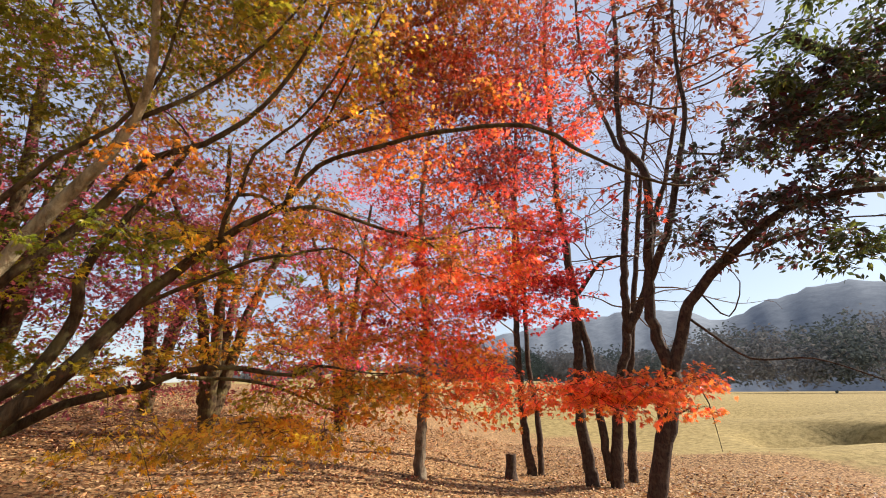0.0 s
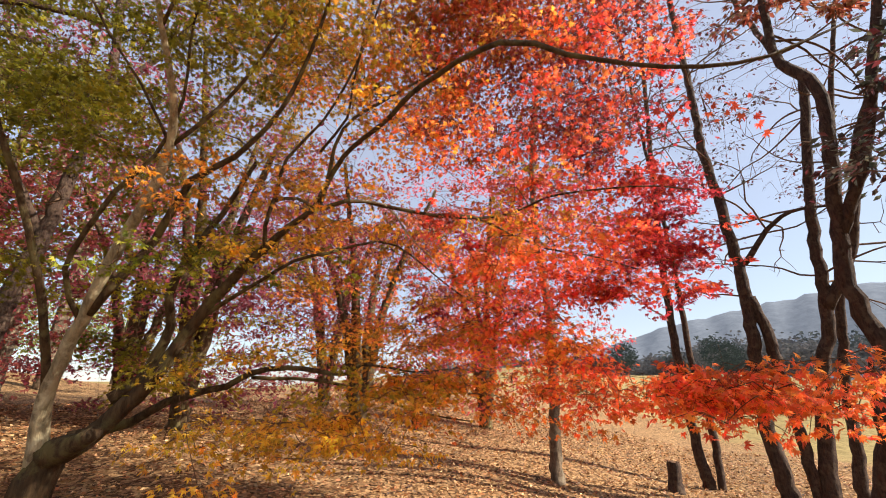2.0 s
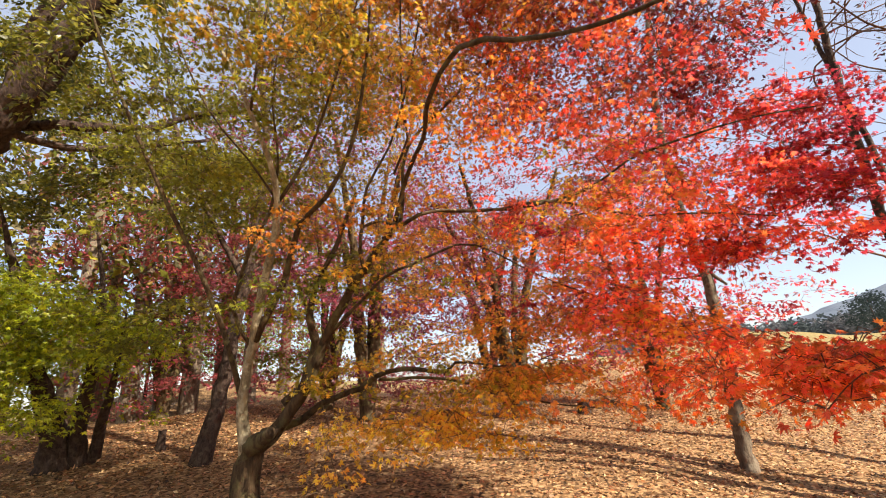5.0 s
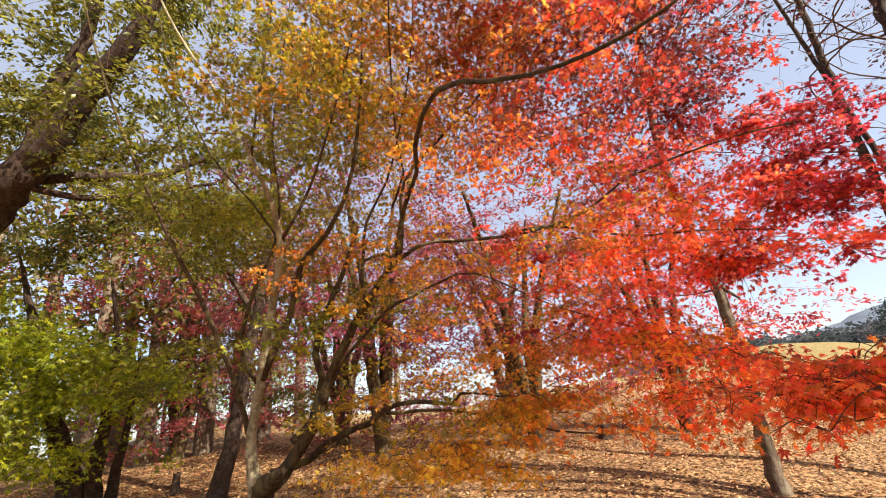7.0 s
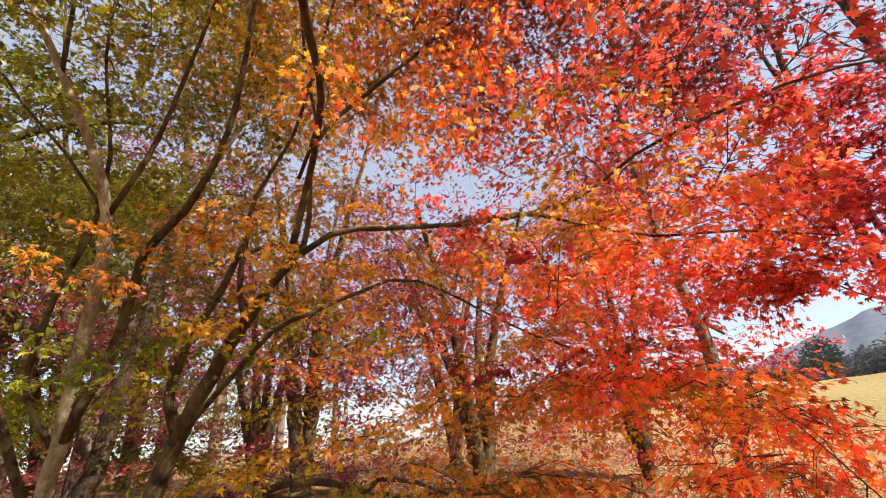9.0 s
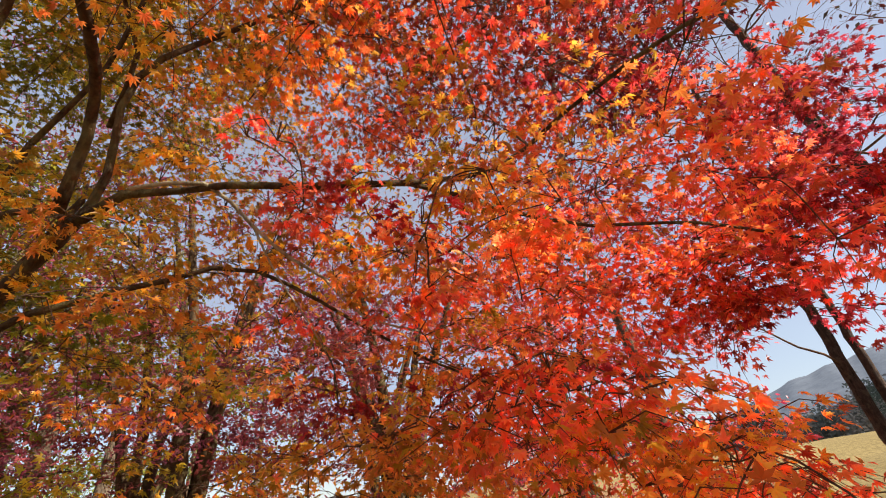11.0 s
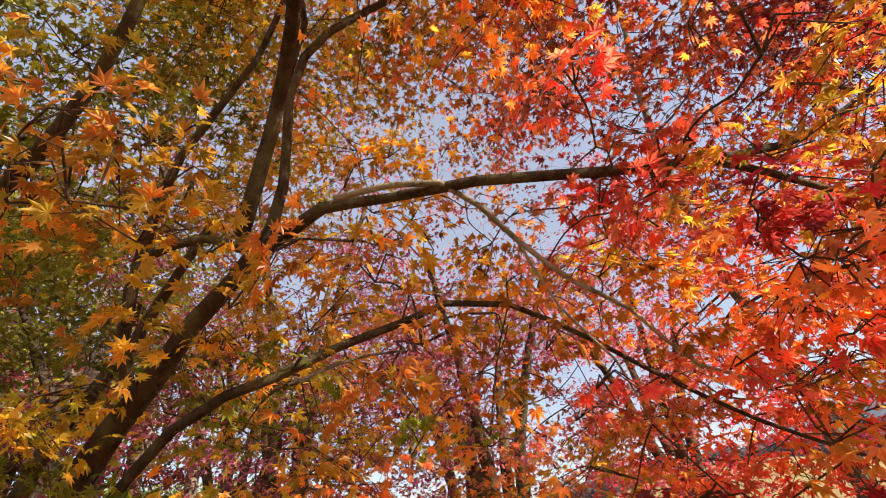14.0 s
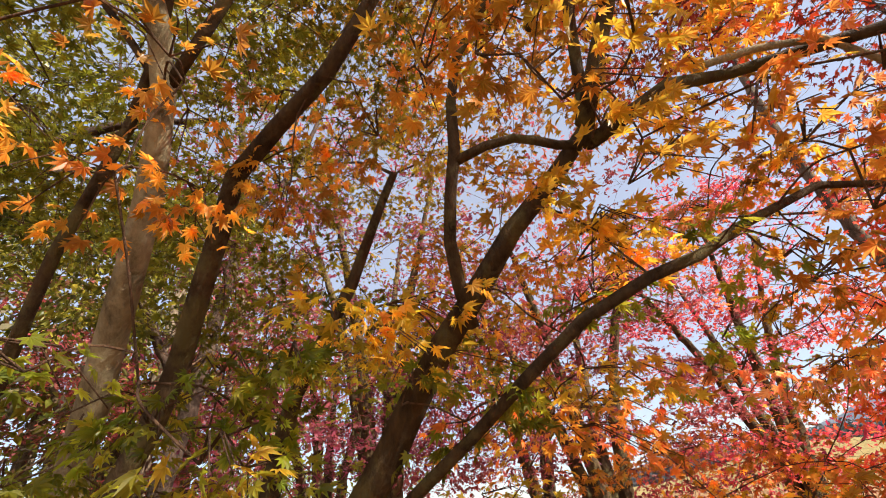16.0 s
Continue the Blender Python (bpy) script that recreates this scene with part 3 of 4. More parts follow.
    # sprays that lie along the low limb
    for place in ((-2.3, 2.72, 1.68), (-1.75, 2.8, 1.76), (-1.2, 2.85, 1.78), (-0.7, 2.85, 1.76), (-0.15, 2.7, 1.66)):
        fill(crown, place, (0.28, 0.22, 0.05), 9, 46, 0.030, near, turning(-0.1), (0.12, 0.26), hub=hub, flat=0.3)
    # top: shade painted into the tints, highest layer added to block light
    fill(crown, (-1.2, 3.2, 6.0), (2.2, 1.8, 0.45), 90, 54, 0.034, mid, shade_tint(turning(0.0), 0.5), (0.2, 0.42), hub=hub, edge=1.15)
    fill(crown, (-0.9, 2.7, 4.7), (1.3, 0.9, 0.5), 130, 54, 0.034, mid, shade_tint(turning(0.3), 0.5), (0.18, 0.38), hub=hub, edge=1.15)
    fill(crown, (-1.6, 3.0, 5.2), (2.4, 1.8, 0.9), 190, 56, 0.035, mid, shade_tint(turning(0.1), 0.5), (0.18, 0.4), hub=hub, edge=1.15)
    fill(crown, (0.0, 4.2, 4.5), (1.2, 1.2, 0.9), 96, 56, 0.035, mid, shade_tint(turning(0.3)), (0.18, 0.4), hub=hub, edge=1.15)
    fill(crown, (0.6, 4.3, 4.4), (0.7, 0.9, 0.8), 108, 44, 0.034, mid, shade_tint(turning(0.3)), (0.18, 0.38), hub=hub, edge=1.15)
    fill(crown, (-1.0, 2.2, 4.5), (1.4, 0.8, 0.5), 60, 54, 0.034, mid, shade_tint(turning(-0.3), 0.65), (0.18, 0.38), hub=hub, edge=1.15)
    fill(crown, (0.2, 3.1, 4.7), (1.0, 0.9, 0.5), 90, 54, 0.034, mid, shade_tint(turning(0.5), 0.6), (0.18, 0.38), hub=hub, edge=1.15)
    # far side
    fill(crown, (-1.4, 4.6, 3.0), (1.5, 0.9, 1.2), 40, 56, 0.035, mid, T, (0.18, 0.4), hub=hub, edge=1.15)
    fill(crown, (0.1, 5.0, 2.9), (1.1, 0.9, 1.3), 66, 56, 0.035, mid, turning(0.3), (0.18, 0.4), hub=hub, edge=1.15)
    # layered crimson sprays that reach out on the sunny side
    for k in range(5):
        fill(crown, (0.5 + 0.1 * (k % 3), 4.55 + 0.14 * k, 2.5 + 0.27 * k), (0.8, 0.7, 0.06), 40, 60, 0.034, near, turning(0.2), (0.16, 0.32), hub=hub, flat=0.15, edge=1.8)
    # low sprays over the ground
    fill(crown, (-0.2, 2.85, 1.62), (1.0, 0.45, 0.13), 50, 54, 0.030, near, turning(-0.1), (0.15, 0.32), hub=hub, edge=1.15)
    fill(crown, (0.78, 2.95, 1.57), (0.5, 0.42, 0.05), 72, 54, 0.030, near, plain((0.82, 0.24, 0.05), (0.8, 0.32, 0.06), (0.8, 0.15, 0.06), (0.78, 0.2, 0.09)), (0.14, 0.26), hub=hub, droop=0.12, flat=0.25)
    fill(crown, (-1.5, 2.9, 1.38), (0.9, 0.45, 0.2), 42, 46, 0.034, mid, plain((0.8, 0.5, 0.05), (0.74, 0.5, 0.04), (0.82, 0.4, 0.06)), (0.15, 0.32), hub=hub)
    fill(crown, (0.1, 3.9, 1.75), (0.85, 0.6, 0.28), 59, 42, 0.034, mid, T, (0.16, 0.34), hub=hub, edge=1.15)
    for place in ((-1.36, 4.11, 2.23), (-1.73, 4.21, 2.21), (-1.09, 4.14, 2.35)):
        fill(crown, place, (0.45, 0.4, 0.2), 12, 44, 0.032, near, turning(0.2), (0.14, 0.3), hub=hub, edge=1.15)
    # skirt of the crown on the far side
    fill(crown, (-1.1, 4.3, 2.1), (2.1, 1.2, 0.36), 32, 54, 0.035, mid, T, (0.18, 0.38), hub=hub, edge=1.15)
    fill(crown, (-2.9, 3.4, 2.6), (0.8, 0.9, 1.0), 16, 40, 0.034, mid, T, (0.18, 0.38), hub=hub, edge=1.15)
    fill(crown, (-1.6, 3.7, 2.0), (1.5, 0.8, 0.32), 18, 40, 0.036, mid, T, (0.18, 0.36), hub=hub)
    fill(crown, (-0.2, 3.6, 1.88), (1.0, 0.6, 0.25), 26, 40, 0.032, near, T, (0.16, 0.34), hub=hub)
    fill(crown, (-2.6, 3.4, 2.1), (1.3, 0.7, 0.25), 22, 42, 0.036, mid, T, (0.16, 0.36), hub=hub)
    # sprays that hang in front of the limbs, each with its own turn of colour
    gold, peach, amber = plain((0.66, 0.4, 0.04), (0.55, 0.36, 0.03), (0.72, 0.36, 0.05)), plain((0.8, 0.34, 0.12), (0.78, 0.42, 0.16), (0.74, 0.22, 0.08)), plain((0.66, 0.3, 0.035), (0.72, 0.37, 0.045), (0.56, 0.22, 0.03))
    rosy, lime, deep = plain((0.7, 0.15, 0.08), (0.7, 0.1, 0.06), (0.78, 0.26, 0.12)), plain((0.3, 0.32, 0.02), (0.42, 0.38, 0.03), (0.2, 0.24, 0.02)), plain((0.4, 0.035, 0.04), (0.52, 0.06, 0.045), (0.3, 0.025, 0.035))
    olive = plain((0.17, 0.17, 0.015), (0.26, 0.23, 0.02), (0.12, 0.13, 0.012))
    for place, hue in (((-1.18, 2.34, 2.66), gold), ((-1.10, 2.51, 2.60), gold), ((-0.99, 2.78, 2.55), amber), ((-0.97, 2.91, 2.47), amber), ((-0.88, 3.00, 2.50), amber), ((-1.21, 2.50, 2.53), gold),
                       ((-0.63, 2.99, 2.68), rosy), ((-0.55, 2.96, 2.72), rosy), ((-1.15, 2.23, 2.78), amber), ((-1.55, 1.91, 2.80), amber), ((-1.69, 1.85, 2.67), amber), ((-1.30, 2.33, 2.72), gold),
                       ((-1.30, 2.41, 2.57), gold), ((-1.80, 1.98, 2.36), lime), ((-1.30, 2.60, 2.46), lime), ((-1.46, 2.11, 2.88), amber), ((-1.9, 2.2, 2.3), lime), ((-1.75, 2.45, 2.3), lime),
                       ((-0.35, 3.09, 2.53), peach), ((-0.25, 3.23, 2.45), peach), ((-0.38, 3.35, 2.37), gold), ((-0.53, 3.16, 2.58), deep), ((-0.54, 2.89, 2.73), rosy), ((-0.74, 3.20, 2.16), deep),
                       ((-0.68, 3.07, 2.32), rosy), ((-0.84, 2.73, 2.40), amber), ((-0.88, 2.58, 2.49), gold), ((-0.11, 3.47, 2.30), rosy), ((-0.25, 3.54, 2.13), deep), ((-0.33, 2.71, 2.54), amber), ((0.14, 3.24, 3.02), deep),
                       ((-2.51, 2.22, 3.35), gold), ((-1.47, 2.91, 2.78), gold), ((-3.31, 2.22, 2.36), lime), ((-2.57, 2.95, 2.66), lime), ((-1.89, 2.82, 2.78), gold),
                       ((-1.98, 1.95, 2.34), lime), ((-2.03, 2.05, 2.36), lime), ((-2.05, 2.16, 2.4), lime), ((-2.36, 1.99, 2.46), olive), ((-2.32, 2.63, 2.79), olive), ((-2.2, 2.75, 2.65), olive), ((-2.24, 2.92, 2.85), olive), ((-2.41, 2.5, 2.71), olive), ((-2.29, 2.33, 2.56), lime), ((-1.82, 3.06, 2.58), lime), ((-1.21, 2.79, 2.95), gold), ((-1.07, 2.9, 2.95), amber), ((-1.11, 3.05, 2.81), peach), ((-0.96, 3.09, 2.78), gold), ((-1.43, 3.12, 2.93), gold), ((-1.13, 3.21, 2.61), amber), ((-0.96, 3.27, 2.62), amber), ((-1.01, 3.34, 2.36), rosy), ((-1.18, 3.42, 2.31), peach), ((-1.76, 2.21, 3.08), amber), ((-1.86, 2.05, 2.93), amber), ((-1.84, 3.24, 2.37), gold), ((-1.65, 3.34, 2.43), lime)):
        fill(crown, place, (0.12, 0.12, 0.04), 3, 30, 0.028, near, hue, (0.09, 0.17), hub=hub, flat=0.3, room=0.6, tier=3)
    crown.single_leaves(tree, MAPLE_LEAF, 280)
    crown.build(tree, TWIG_BARK, MAPLE_LEAF, "five- to seven-lobed maple leaves in green, gold, orange and scarlet")


turning_maple()


# ---- crimson maples behind ----
def crimson_maple(x, y, tall, wide, lean, colours, seed_sprays, label):
    z = float(height(x, y))
    tree = thing("japanese_maple", (x, y, z), label, "tree", "crimson maples on the mound")
    lines = []
    for k in range(4):
        a = k * 1.57 + lean
        dx, dy = math.cos(a) * wide * 0.6, math.sin(a) * wide * 0.6
        pts = [(x, y, z - 0.1, 0.16), (x + 0.05 * dx, y + 0.05 * dy, z + 0.5, 0.12), (x + 0.35 * dx, y + 0.35 * dy, z + tall * 0.45, 0.08), (x + dx, y + dy, z + tall * 0.85, 0.03)]
        lines.append(limb("trunk" if k == 0 else "limb", pts, MAPLE_BARK, tree, 8)[1])
    crown = Crown(lines)
    fill(crown, (x, y, z + tall * 0.68), (wide, wide, tall * 0.42), int(seed_sprays * 0.8), 42, 0.055, STAR3, plain(*colours), (0.3, 0.55), reach=True, hub=(x, y, z + tall * 0.4))
    fill(crown, (x, y, z + tall * 0.25), (wide, wide, tall * 0.19), int(seed_sprays * 0.3), 42, 0.055, STAR3, plain(*colours), (0.3, 0.6), hub=(x, y, z + tall * 0.3))
    crown.build(tree, TWIG_BARK, MAPLE_LEAF, "dense small crimson leaves")


CRIMSON = ((0.36, 0.06, 0.065), (0.3, 0.055, 0.06), (0.44, 0.1, 0.075), (0.26, 0.075, 0.055))
crimson_maple(-4.6, 7.6, 5.8, 2.5, 0.3, CRIMSON, 270, "crimson Japanese maple with a dense round crown")
crimson_maple(-8.8, 5.6, 5.6, 2.6, 0.9, CRIMSON, 260, "dark crimson Japanese maple on the mound")
crimson_maple(-3.2, 10.8, 6.4, 2.2, 0.6, ((0.5, 0.05, 0.06), (0.58, 0.1, 0.06), (0.36, 0.03, 0.06)), 300, "scarlet and crimson Japanese maple behind the trunks")
crimson_maple(-8.0, 10.5, 6.8, 3.0, 0.1, CRIMSON, 250, "tall crimson Japanese maple at the back of the mound")
PURPLE = ((0.32, 0.06, 0.1), (0.24, 0.045, 0.08), (0.4, 0.09, 0.1), (0.2, 0.06, 0.05))
crimson_maple(-6.6, 5.4, 8.0, 2.4, 0.5, PURPLE, 300, "tall thin-leaved purple maple with sky between its leaves")
crimson_maple(-11.5, 2.6, 6.0, 2.8, 1.2, CRIMSON, 340, "wide crimson Japanese maple at the edge of the mound")


# ---- bare-trunked trees on the right ----
STEMS_OF = {}


def stand_up(points, from_eye=(0.0, 0.0, 1.55), base=None):
    """Sight lines from one standpoint carried out to the upright plane of the trunk's foot; radii grow with the distance."""
    e = np.array(from_eye)
    r0 = math.hypot(*(np.array(base if base else points[0][:2]) - e[:2]))
    out = []
    for p in points:
        k = r0 / math.hypot(p[0] - e[0], p[1] - e[1])
        out.append((*(e + (np.array(p[:3]) - e) * k), p[3] * k) if len(p) > 3 else tuple(e + (np.array(p[:3]) - e) * k))
    return out


def stem_tree(label, stems, mat=None, group="slender dark trunks", eye=None, slim=1.0):
    if eye:
        foot = stems[0][0][:2]
        stems = [stand_up(pts, eye, foot) for pts in stems]
    x, y = stems[0][0][0], stems[0][0][1]
    z = float(height(x, y))
    tree = thing("tree", (x, y, z), label, "tree", group)
    lines, STEMS_OF[tree.name] = [], []
    for k, pts in enumerate(stems):
        pts = [(p[0], p[1], p[2], p[3] * slim) for p in pts]
        if k == 0:
            p0 = pts[0]
            pts = [(p0[0], p0[1], z - 0.12, p0[3] * 1.45), (p0[0], p0[1], z + 0.1, p0[3] * 1.12)] + [p for p in pts if p[2] > z + 0.25]
        ob, line = limb("trunk" if k == 0 else "limb", pts, mat or OAK_BARK, tree, 12 if k == 0 else 8)
        STEMS_OF[tree.name].append(ob)
        lines.append(line)
    return tree, lines


forked_trunk = [(2.18, 5.85, 0.36, 0.135), (2.28, 5.53, 1.13, 0.130), (2.34, 5.26, 1.79, 0.125)]
left_fork = [(2.34, 5.27, 1.76, 0.100), (2.19, 5.13, 2.14, 0.090), (2.10, 4.99, 2.51, 0.080), (2.11, 4.78, 3.14, 0.071), (2.10, 4.50, 3.95, 0.061), (1.85, 4.38, 4.25, 0.051), (1.78, 4.22, 4.70, 0.041), (1.79, 3.94, 5.51, 0.032), (1.73, 3.58, 6.87, 0.022), (1.83, 3.16, 8.08, 0.012)]
right_fork = [(2.34, 5.27, 1.76, 0.100), (2.50, 5.09, 2.32, 0.090), (2.65, 4.98, 2.66, 0.080), (3.24, 4.83, 3.20, 0.070), (3.73, 4.74, 3.56, 0.060), (4.44, 4.72, 3.75, 0.050), (5.37, 4.76, 3.80, 0.040)]
inner_fork = [(2.11, 4.91, 2.76, 0.065), (2.40, 4.81, 3.42, 0.056), (2.57, 4.69, 4.11, 0.047), (2.73, 4.56, 4.82, 0.038), (2.68, 4.40, 5.56, 0.030), (2.72, 4.15, 6.60, 0.021), (2.93, 3.74, 7.84, 0.012)]
long_twig = [(2.53, 5.07, 2.38, 0.022), (2.70, 5.03, 2.21, 0.019), (3.14, 5.06, 1.90, 0.016), (3.75, 5.00, 1.89, 0.012), (4.39, 5.01, 1.67, 0.009), (4.76, 4.98, 1.50, 0.006)]
hooked_twig = [(2.70, 4.99, 2.63, 0.014), (2.96, 4.99, 2.36, 0.011), (3.03, 4.77, 2.71, 0.008), (2.76, 4.67, 2.95, 0.005)]
hanging_twig = [(2.41, 5.32, 1.63, 0.014), (2.64, 5.26, 1.54, 0.011), (2.72, 5.30, 1.27, 0.007), (2.79, 5.38, 0.91, 0.004)]
broken_stub = [(2.33, 5.49, 1.29, 0.030), (2.43, 5.45, 1.31, 0.019), (2.55, 5.44, 1.36, 0.008)]
dead_side_stem = [(2.23, 5.50, 1.03, 0.050), (2.16, 5.35, 1.32, 0.041), (2.15, 5.26, 1.56, 0.031), (2.16, 5.18, 1.77, 0.022)]
forked, forked_lines = stem_tree("forked dark tree with bare crooked side branches", [forked_trunk, left_fork, right_fork, inner_fork, long_twig, hooked_twig, hanging_twig, broken_stub, dead_side_stem], eye=(0.0, 0.0, 1.55), slim=0.78)

twin, twin_lines = stem_tree("pair of slender leaning trunks by a low stump", [
    [(1.16, 9.66, -0.19, 0.110), (1.02, 9.19, 1.00, 0.094), (0.92, 8.50, 2.79, 0.077), (0.92, 7.96, 4.31, 0.061), (0.99, 7.37, 6.01, 0.045), (1.07, 6.65, 8.09, 0.028), (1.23, 5.96, 10.17, 0.012)],
    [(1.38, 9.77, -0.24, 0.085), (1.32, 9.26, 1.09, 0.074), (1.15, 8.86, 2.04, 0.064), (1.11, 8.47, 3.08, 0.053), (1.02, 8.09, 4.34, 0.042), (0.87, 7.61, 5.84, 0.031), (0.72, 6.89, 7.69, 0.021), (0.70, 6.39, 9.05, 0.010)],
], eye=(0.0, 0.0, 1.55), slim=0.78)
leaner, leaner_lines = stem_tree("leaning tree with a bare forked crown", [
    [(2.00, 8.17, 0.13, 0.130), (1.81, 7.72, 1.18, 0.115), (1.79, 7.34, 2.24, 0.101), (1.74, 6.99, 3.14, 0.086), (1.50, 6.41, 4.50, 0.071), (1.44, 6.12, 5.26, 0.056), (1.33, 5.53, 6.77, 0.042), (1.45, 5.03, 8.28, 0.027), (1.76, 4.66, 9.63, 0.012)],
    [(2.36, 8.33, 0.09, 0.090), (2.20, 7.92, 1.03, 0.088), (2.02, 7.48, 2.09, 0.087), (1.83, 7.19, 2.69, 0.085)],
    [(1.81, 7.03, 3.11, 0.050), (2.11, 6.89, 3.49, 0.040), (2.41, 6.93, 3.71, 0.030), (2.89, 6.99, 3.74, 0.020)],
], eye=(0.0, 0.0, 1.55), slim=0.78)
upright, upright_lines = stem_tree("upright dark-barked tree with bare twigs", [
    [(2.39, 8.08, 0.17, 0.120), (2.47, 7.64, 1.48, 0.106), (2.63, 7.33, 2.50, 0.091), (2.61, 6.90, 3.67, 0.077), (2.72, 6.37, 5.27, 0.063), (2.53, 6.24, 5.42, 0.049), (1.95, 5.61, 6.59, 0.034), (1.81, 5.13, 7.75, 0.020)],
    [(2.63, 7.33, 2.50, 0.100), (3.00, 7.24, 3.16, 0.083), (3.23, 6.88, 4.40, 0.066), (3.46, 6.70, 5.12, 0.049), (3.75, 6.29, 6.58, 0.032), (4.04, 5.77, 8.33, 0.015)],
], eye=(0.0, 0.0, 1.55), slim=0.78)
behind, behind_lines = stem_tree("straight tree trunk behind the forked tree", [
    [(2.98, 9.03, 0.02, 0.100), (2.95, 8.50, 1.47, 0.086), (3.01, 8.12, 2.60, 0.072), (3.13, 7.70, 3.89, 0.058), (3.29, 7.18, 5.50, 0.043), (3.57, 6.71, 7.11, 0.029), (3.61, 6.26, 8.40, 0.015)],
], eye=(0.0, 0.0, 1.55), slim=0.78)
pale, pale_lines = stem_tree("leaning pale-barked trunk rising through the maple leaves", [
    [(-0.88, 7.50, 0.13, 0.090), (-0.80, 7.04, 0.96, 0.080), (-0.68, 6.46, 2.10, 0.069), (-0.66, 6.20, 2.62, 0.059), (-0.68, 5.82, 3.24, 0.050), (-0.64, 5.43, 4.18, 0.040), (-0.47, 5.13, 5.24, 0.030), (-0.16, 4.86, 6.39, 0.025), (0.03, 4.51, 7.43, 0.012)],
    [(-0.65, 6.20, 2.64, 0.030), (-0.57, 6.28, 2.53, 0.022), (-0.48, 6.36, 2.43, 0.014)],
], PALE_BARK, eye=(0.0, 0.0, 1.55))


def bare_branches(tree, lines, count, low, seed):
    """Crooked leafless side branches with finer twigs, each one mesh."""
    r = np.random.default_rng(seed)
    o = np.array(tree.location)
    nodes = np.concatenate([np.hstack([l, np.full((len(l), 1), k)]) for k, l in enumerate(lines)])
    nodes = nodes[(nodes[:, 2] > low) & (nodes[:, 3] > 0.015)]
    for k in range(count):
        a = nodes[int(r.integers(len(nodes)))]
        ang, n = r.uniform(0, 2 * math.pi), 7
        d = np.array([math.cos(ang), math.sin(ang), r.uniform(-0.15, 0.5)])
        p, pts, pieces = a[:3].copy(), [(*a[:3], 0.014)], []
        step = r.uniform(0.16, 0.36)
        for s in range(n):
            d = d + r.normal(0, 0.28, 3) * [1, 1, 0.7]
            d /= np.linalg.norm(d)
            p = p + d * step
            pts.append((*p, 0.013 * (1 - s / n) + 0.002))
            if s > 1:
                e = d + r.normal(0, 0.6, 3)
                e /= np.linalg.norm(e)
                q = p + e * step * 1.3
                pieces.append(tube_arrays(np.array([(*p, 0.005), (*(p * 0.5 + q * 0.5 + r.normal(0, 0.03, 3)), 0.004), (*(q + [0, 0, 0.03]), 0.002)]), 4))
        v, f = join([tube_arrays(smooth_line(pts, 0.1), 6)] + pieces)
        link("branch", v - o, f, TWIG_BARK, STEMS_OF[tree.name][int(a[4])], smooth=True)


for t_, l_, n_, s_ in ((forked, forked_lines, 26, 1), (twin, twin_lines, 24, 2), (leaner, leaner_lines, 30, 3), (upright, upright_lines, 30, 4), (behind, behind_lines, 16, 5), (pale, pale_lines, 16, 6)):
    bare_branches(t_, l_, n_, 2.6, s_)


# ---- fallen leaves ----
def fallen_leaves():
    n = 96000
    x = rng.uniform(-11, 8.0, n)
    y = rng.uniform(-1.5, 15, n)
    keep = (x * 0.62 + y * 0.4 - 7.0) + rng.normal(0, 0.9, n) < 0
    x, y = x[keep], y[keep]
    z = height(x, y) + rng.uniform(0.005, 0.03, len(x))
    p = np.stack([x, y, z], 1)
    head = rng.normal(0, 1, (len(x), 3)) * [1, 1, 0.25]
    nor = np.array([0, 0, 1.0]) + rng.normal(0, 0.7, (len(x), 3))
    c = plain((0.4, 0.19, 0.068), (0.46, 0.25, 0.1), (0.2, 0.092, 0.038), (0.6, 0.38, 0.18), (0.06, 0.03, 0.015), (0.36, 0.145, 0.052))(p)
    v, f, t = leaf_arrays(OVAL, p, head, nor, rng.uniform(0.032, 0.078, len(x)), c)
    tagged(link("fallen_leaves", v, f, LITTER, None, "", t), "dry curled brown leaves lying thick on the ground", "leaves", kind="stuff")


fallen_leaves()


# ---- wooded distance ----
def skyline(az, stops):
    return np.interp(az, [s[0] for s in stops], [s[1] for s in stops])


RIDGE = [(-60, 0.0), (-24, 1.5), (-11, 3.5), (-5, 5.2), (2, 7.2), (12, 8.8), (20, 9.7), (26, 9.4), (30, 7.7), (34, 9.4), (40, 10.6), (48, 9.5), (60, 7.5), (80, 5), (110, 2), (140, 0)]


def hill_range():
    az, r = np.meshgrid(np.linspace(-60, 140, 240), np.linspace(330, 620, 26), indexing="ij")
    top = np.tan(np.radians(skyline(az, RIDGE))) * 520
    rough = 1 + 0.012 * np.sin(az * 1.7) + 0.008 * np.sin(az * 3.9 + r * 0.01)
    z = top * rough * np.sin(np.clip((r - 330) / 190, 0, 1.6) * math.pi / 2) + 0.5 * np.sin(az * 5.3) * np.sin(r * 0.021) - 3
    v = np.stack([r * np.sin(np.radians(az)), r * np.cos(np.radians(az)), z], -1).reshape(-1, 3)
    n, m = az.shape
    i, k = np.meshgrid(np.arange(n - 1), np.arange(m - 1), indexing="ij")
    f = np.stack([i * m + k, i * m + k + 1, (i + 1) * m + k + 1, (i + 1) * m + k], -1).reshape(-1, 4)
    tagged(link("backdrop_hill", v, f, FAR_HILL, smooth=True), "long wooded hills, distance haze painted in as blue-grey", "hill", kind="structure")


hill_range()


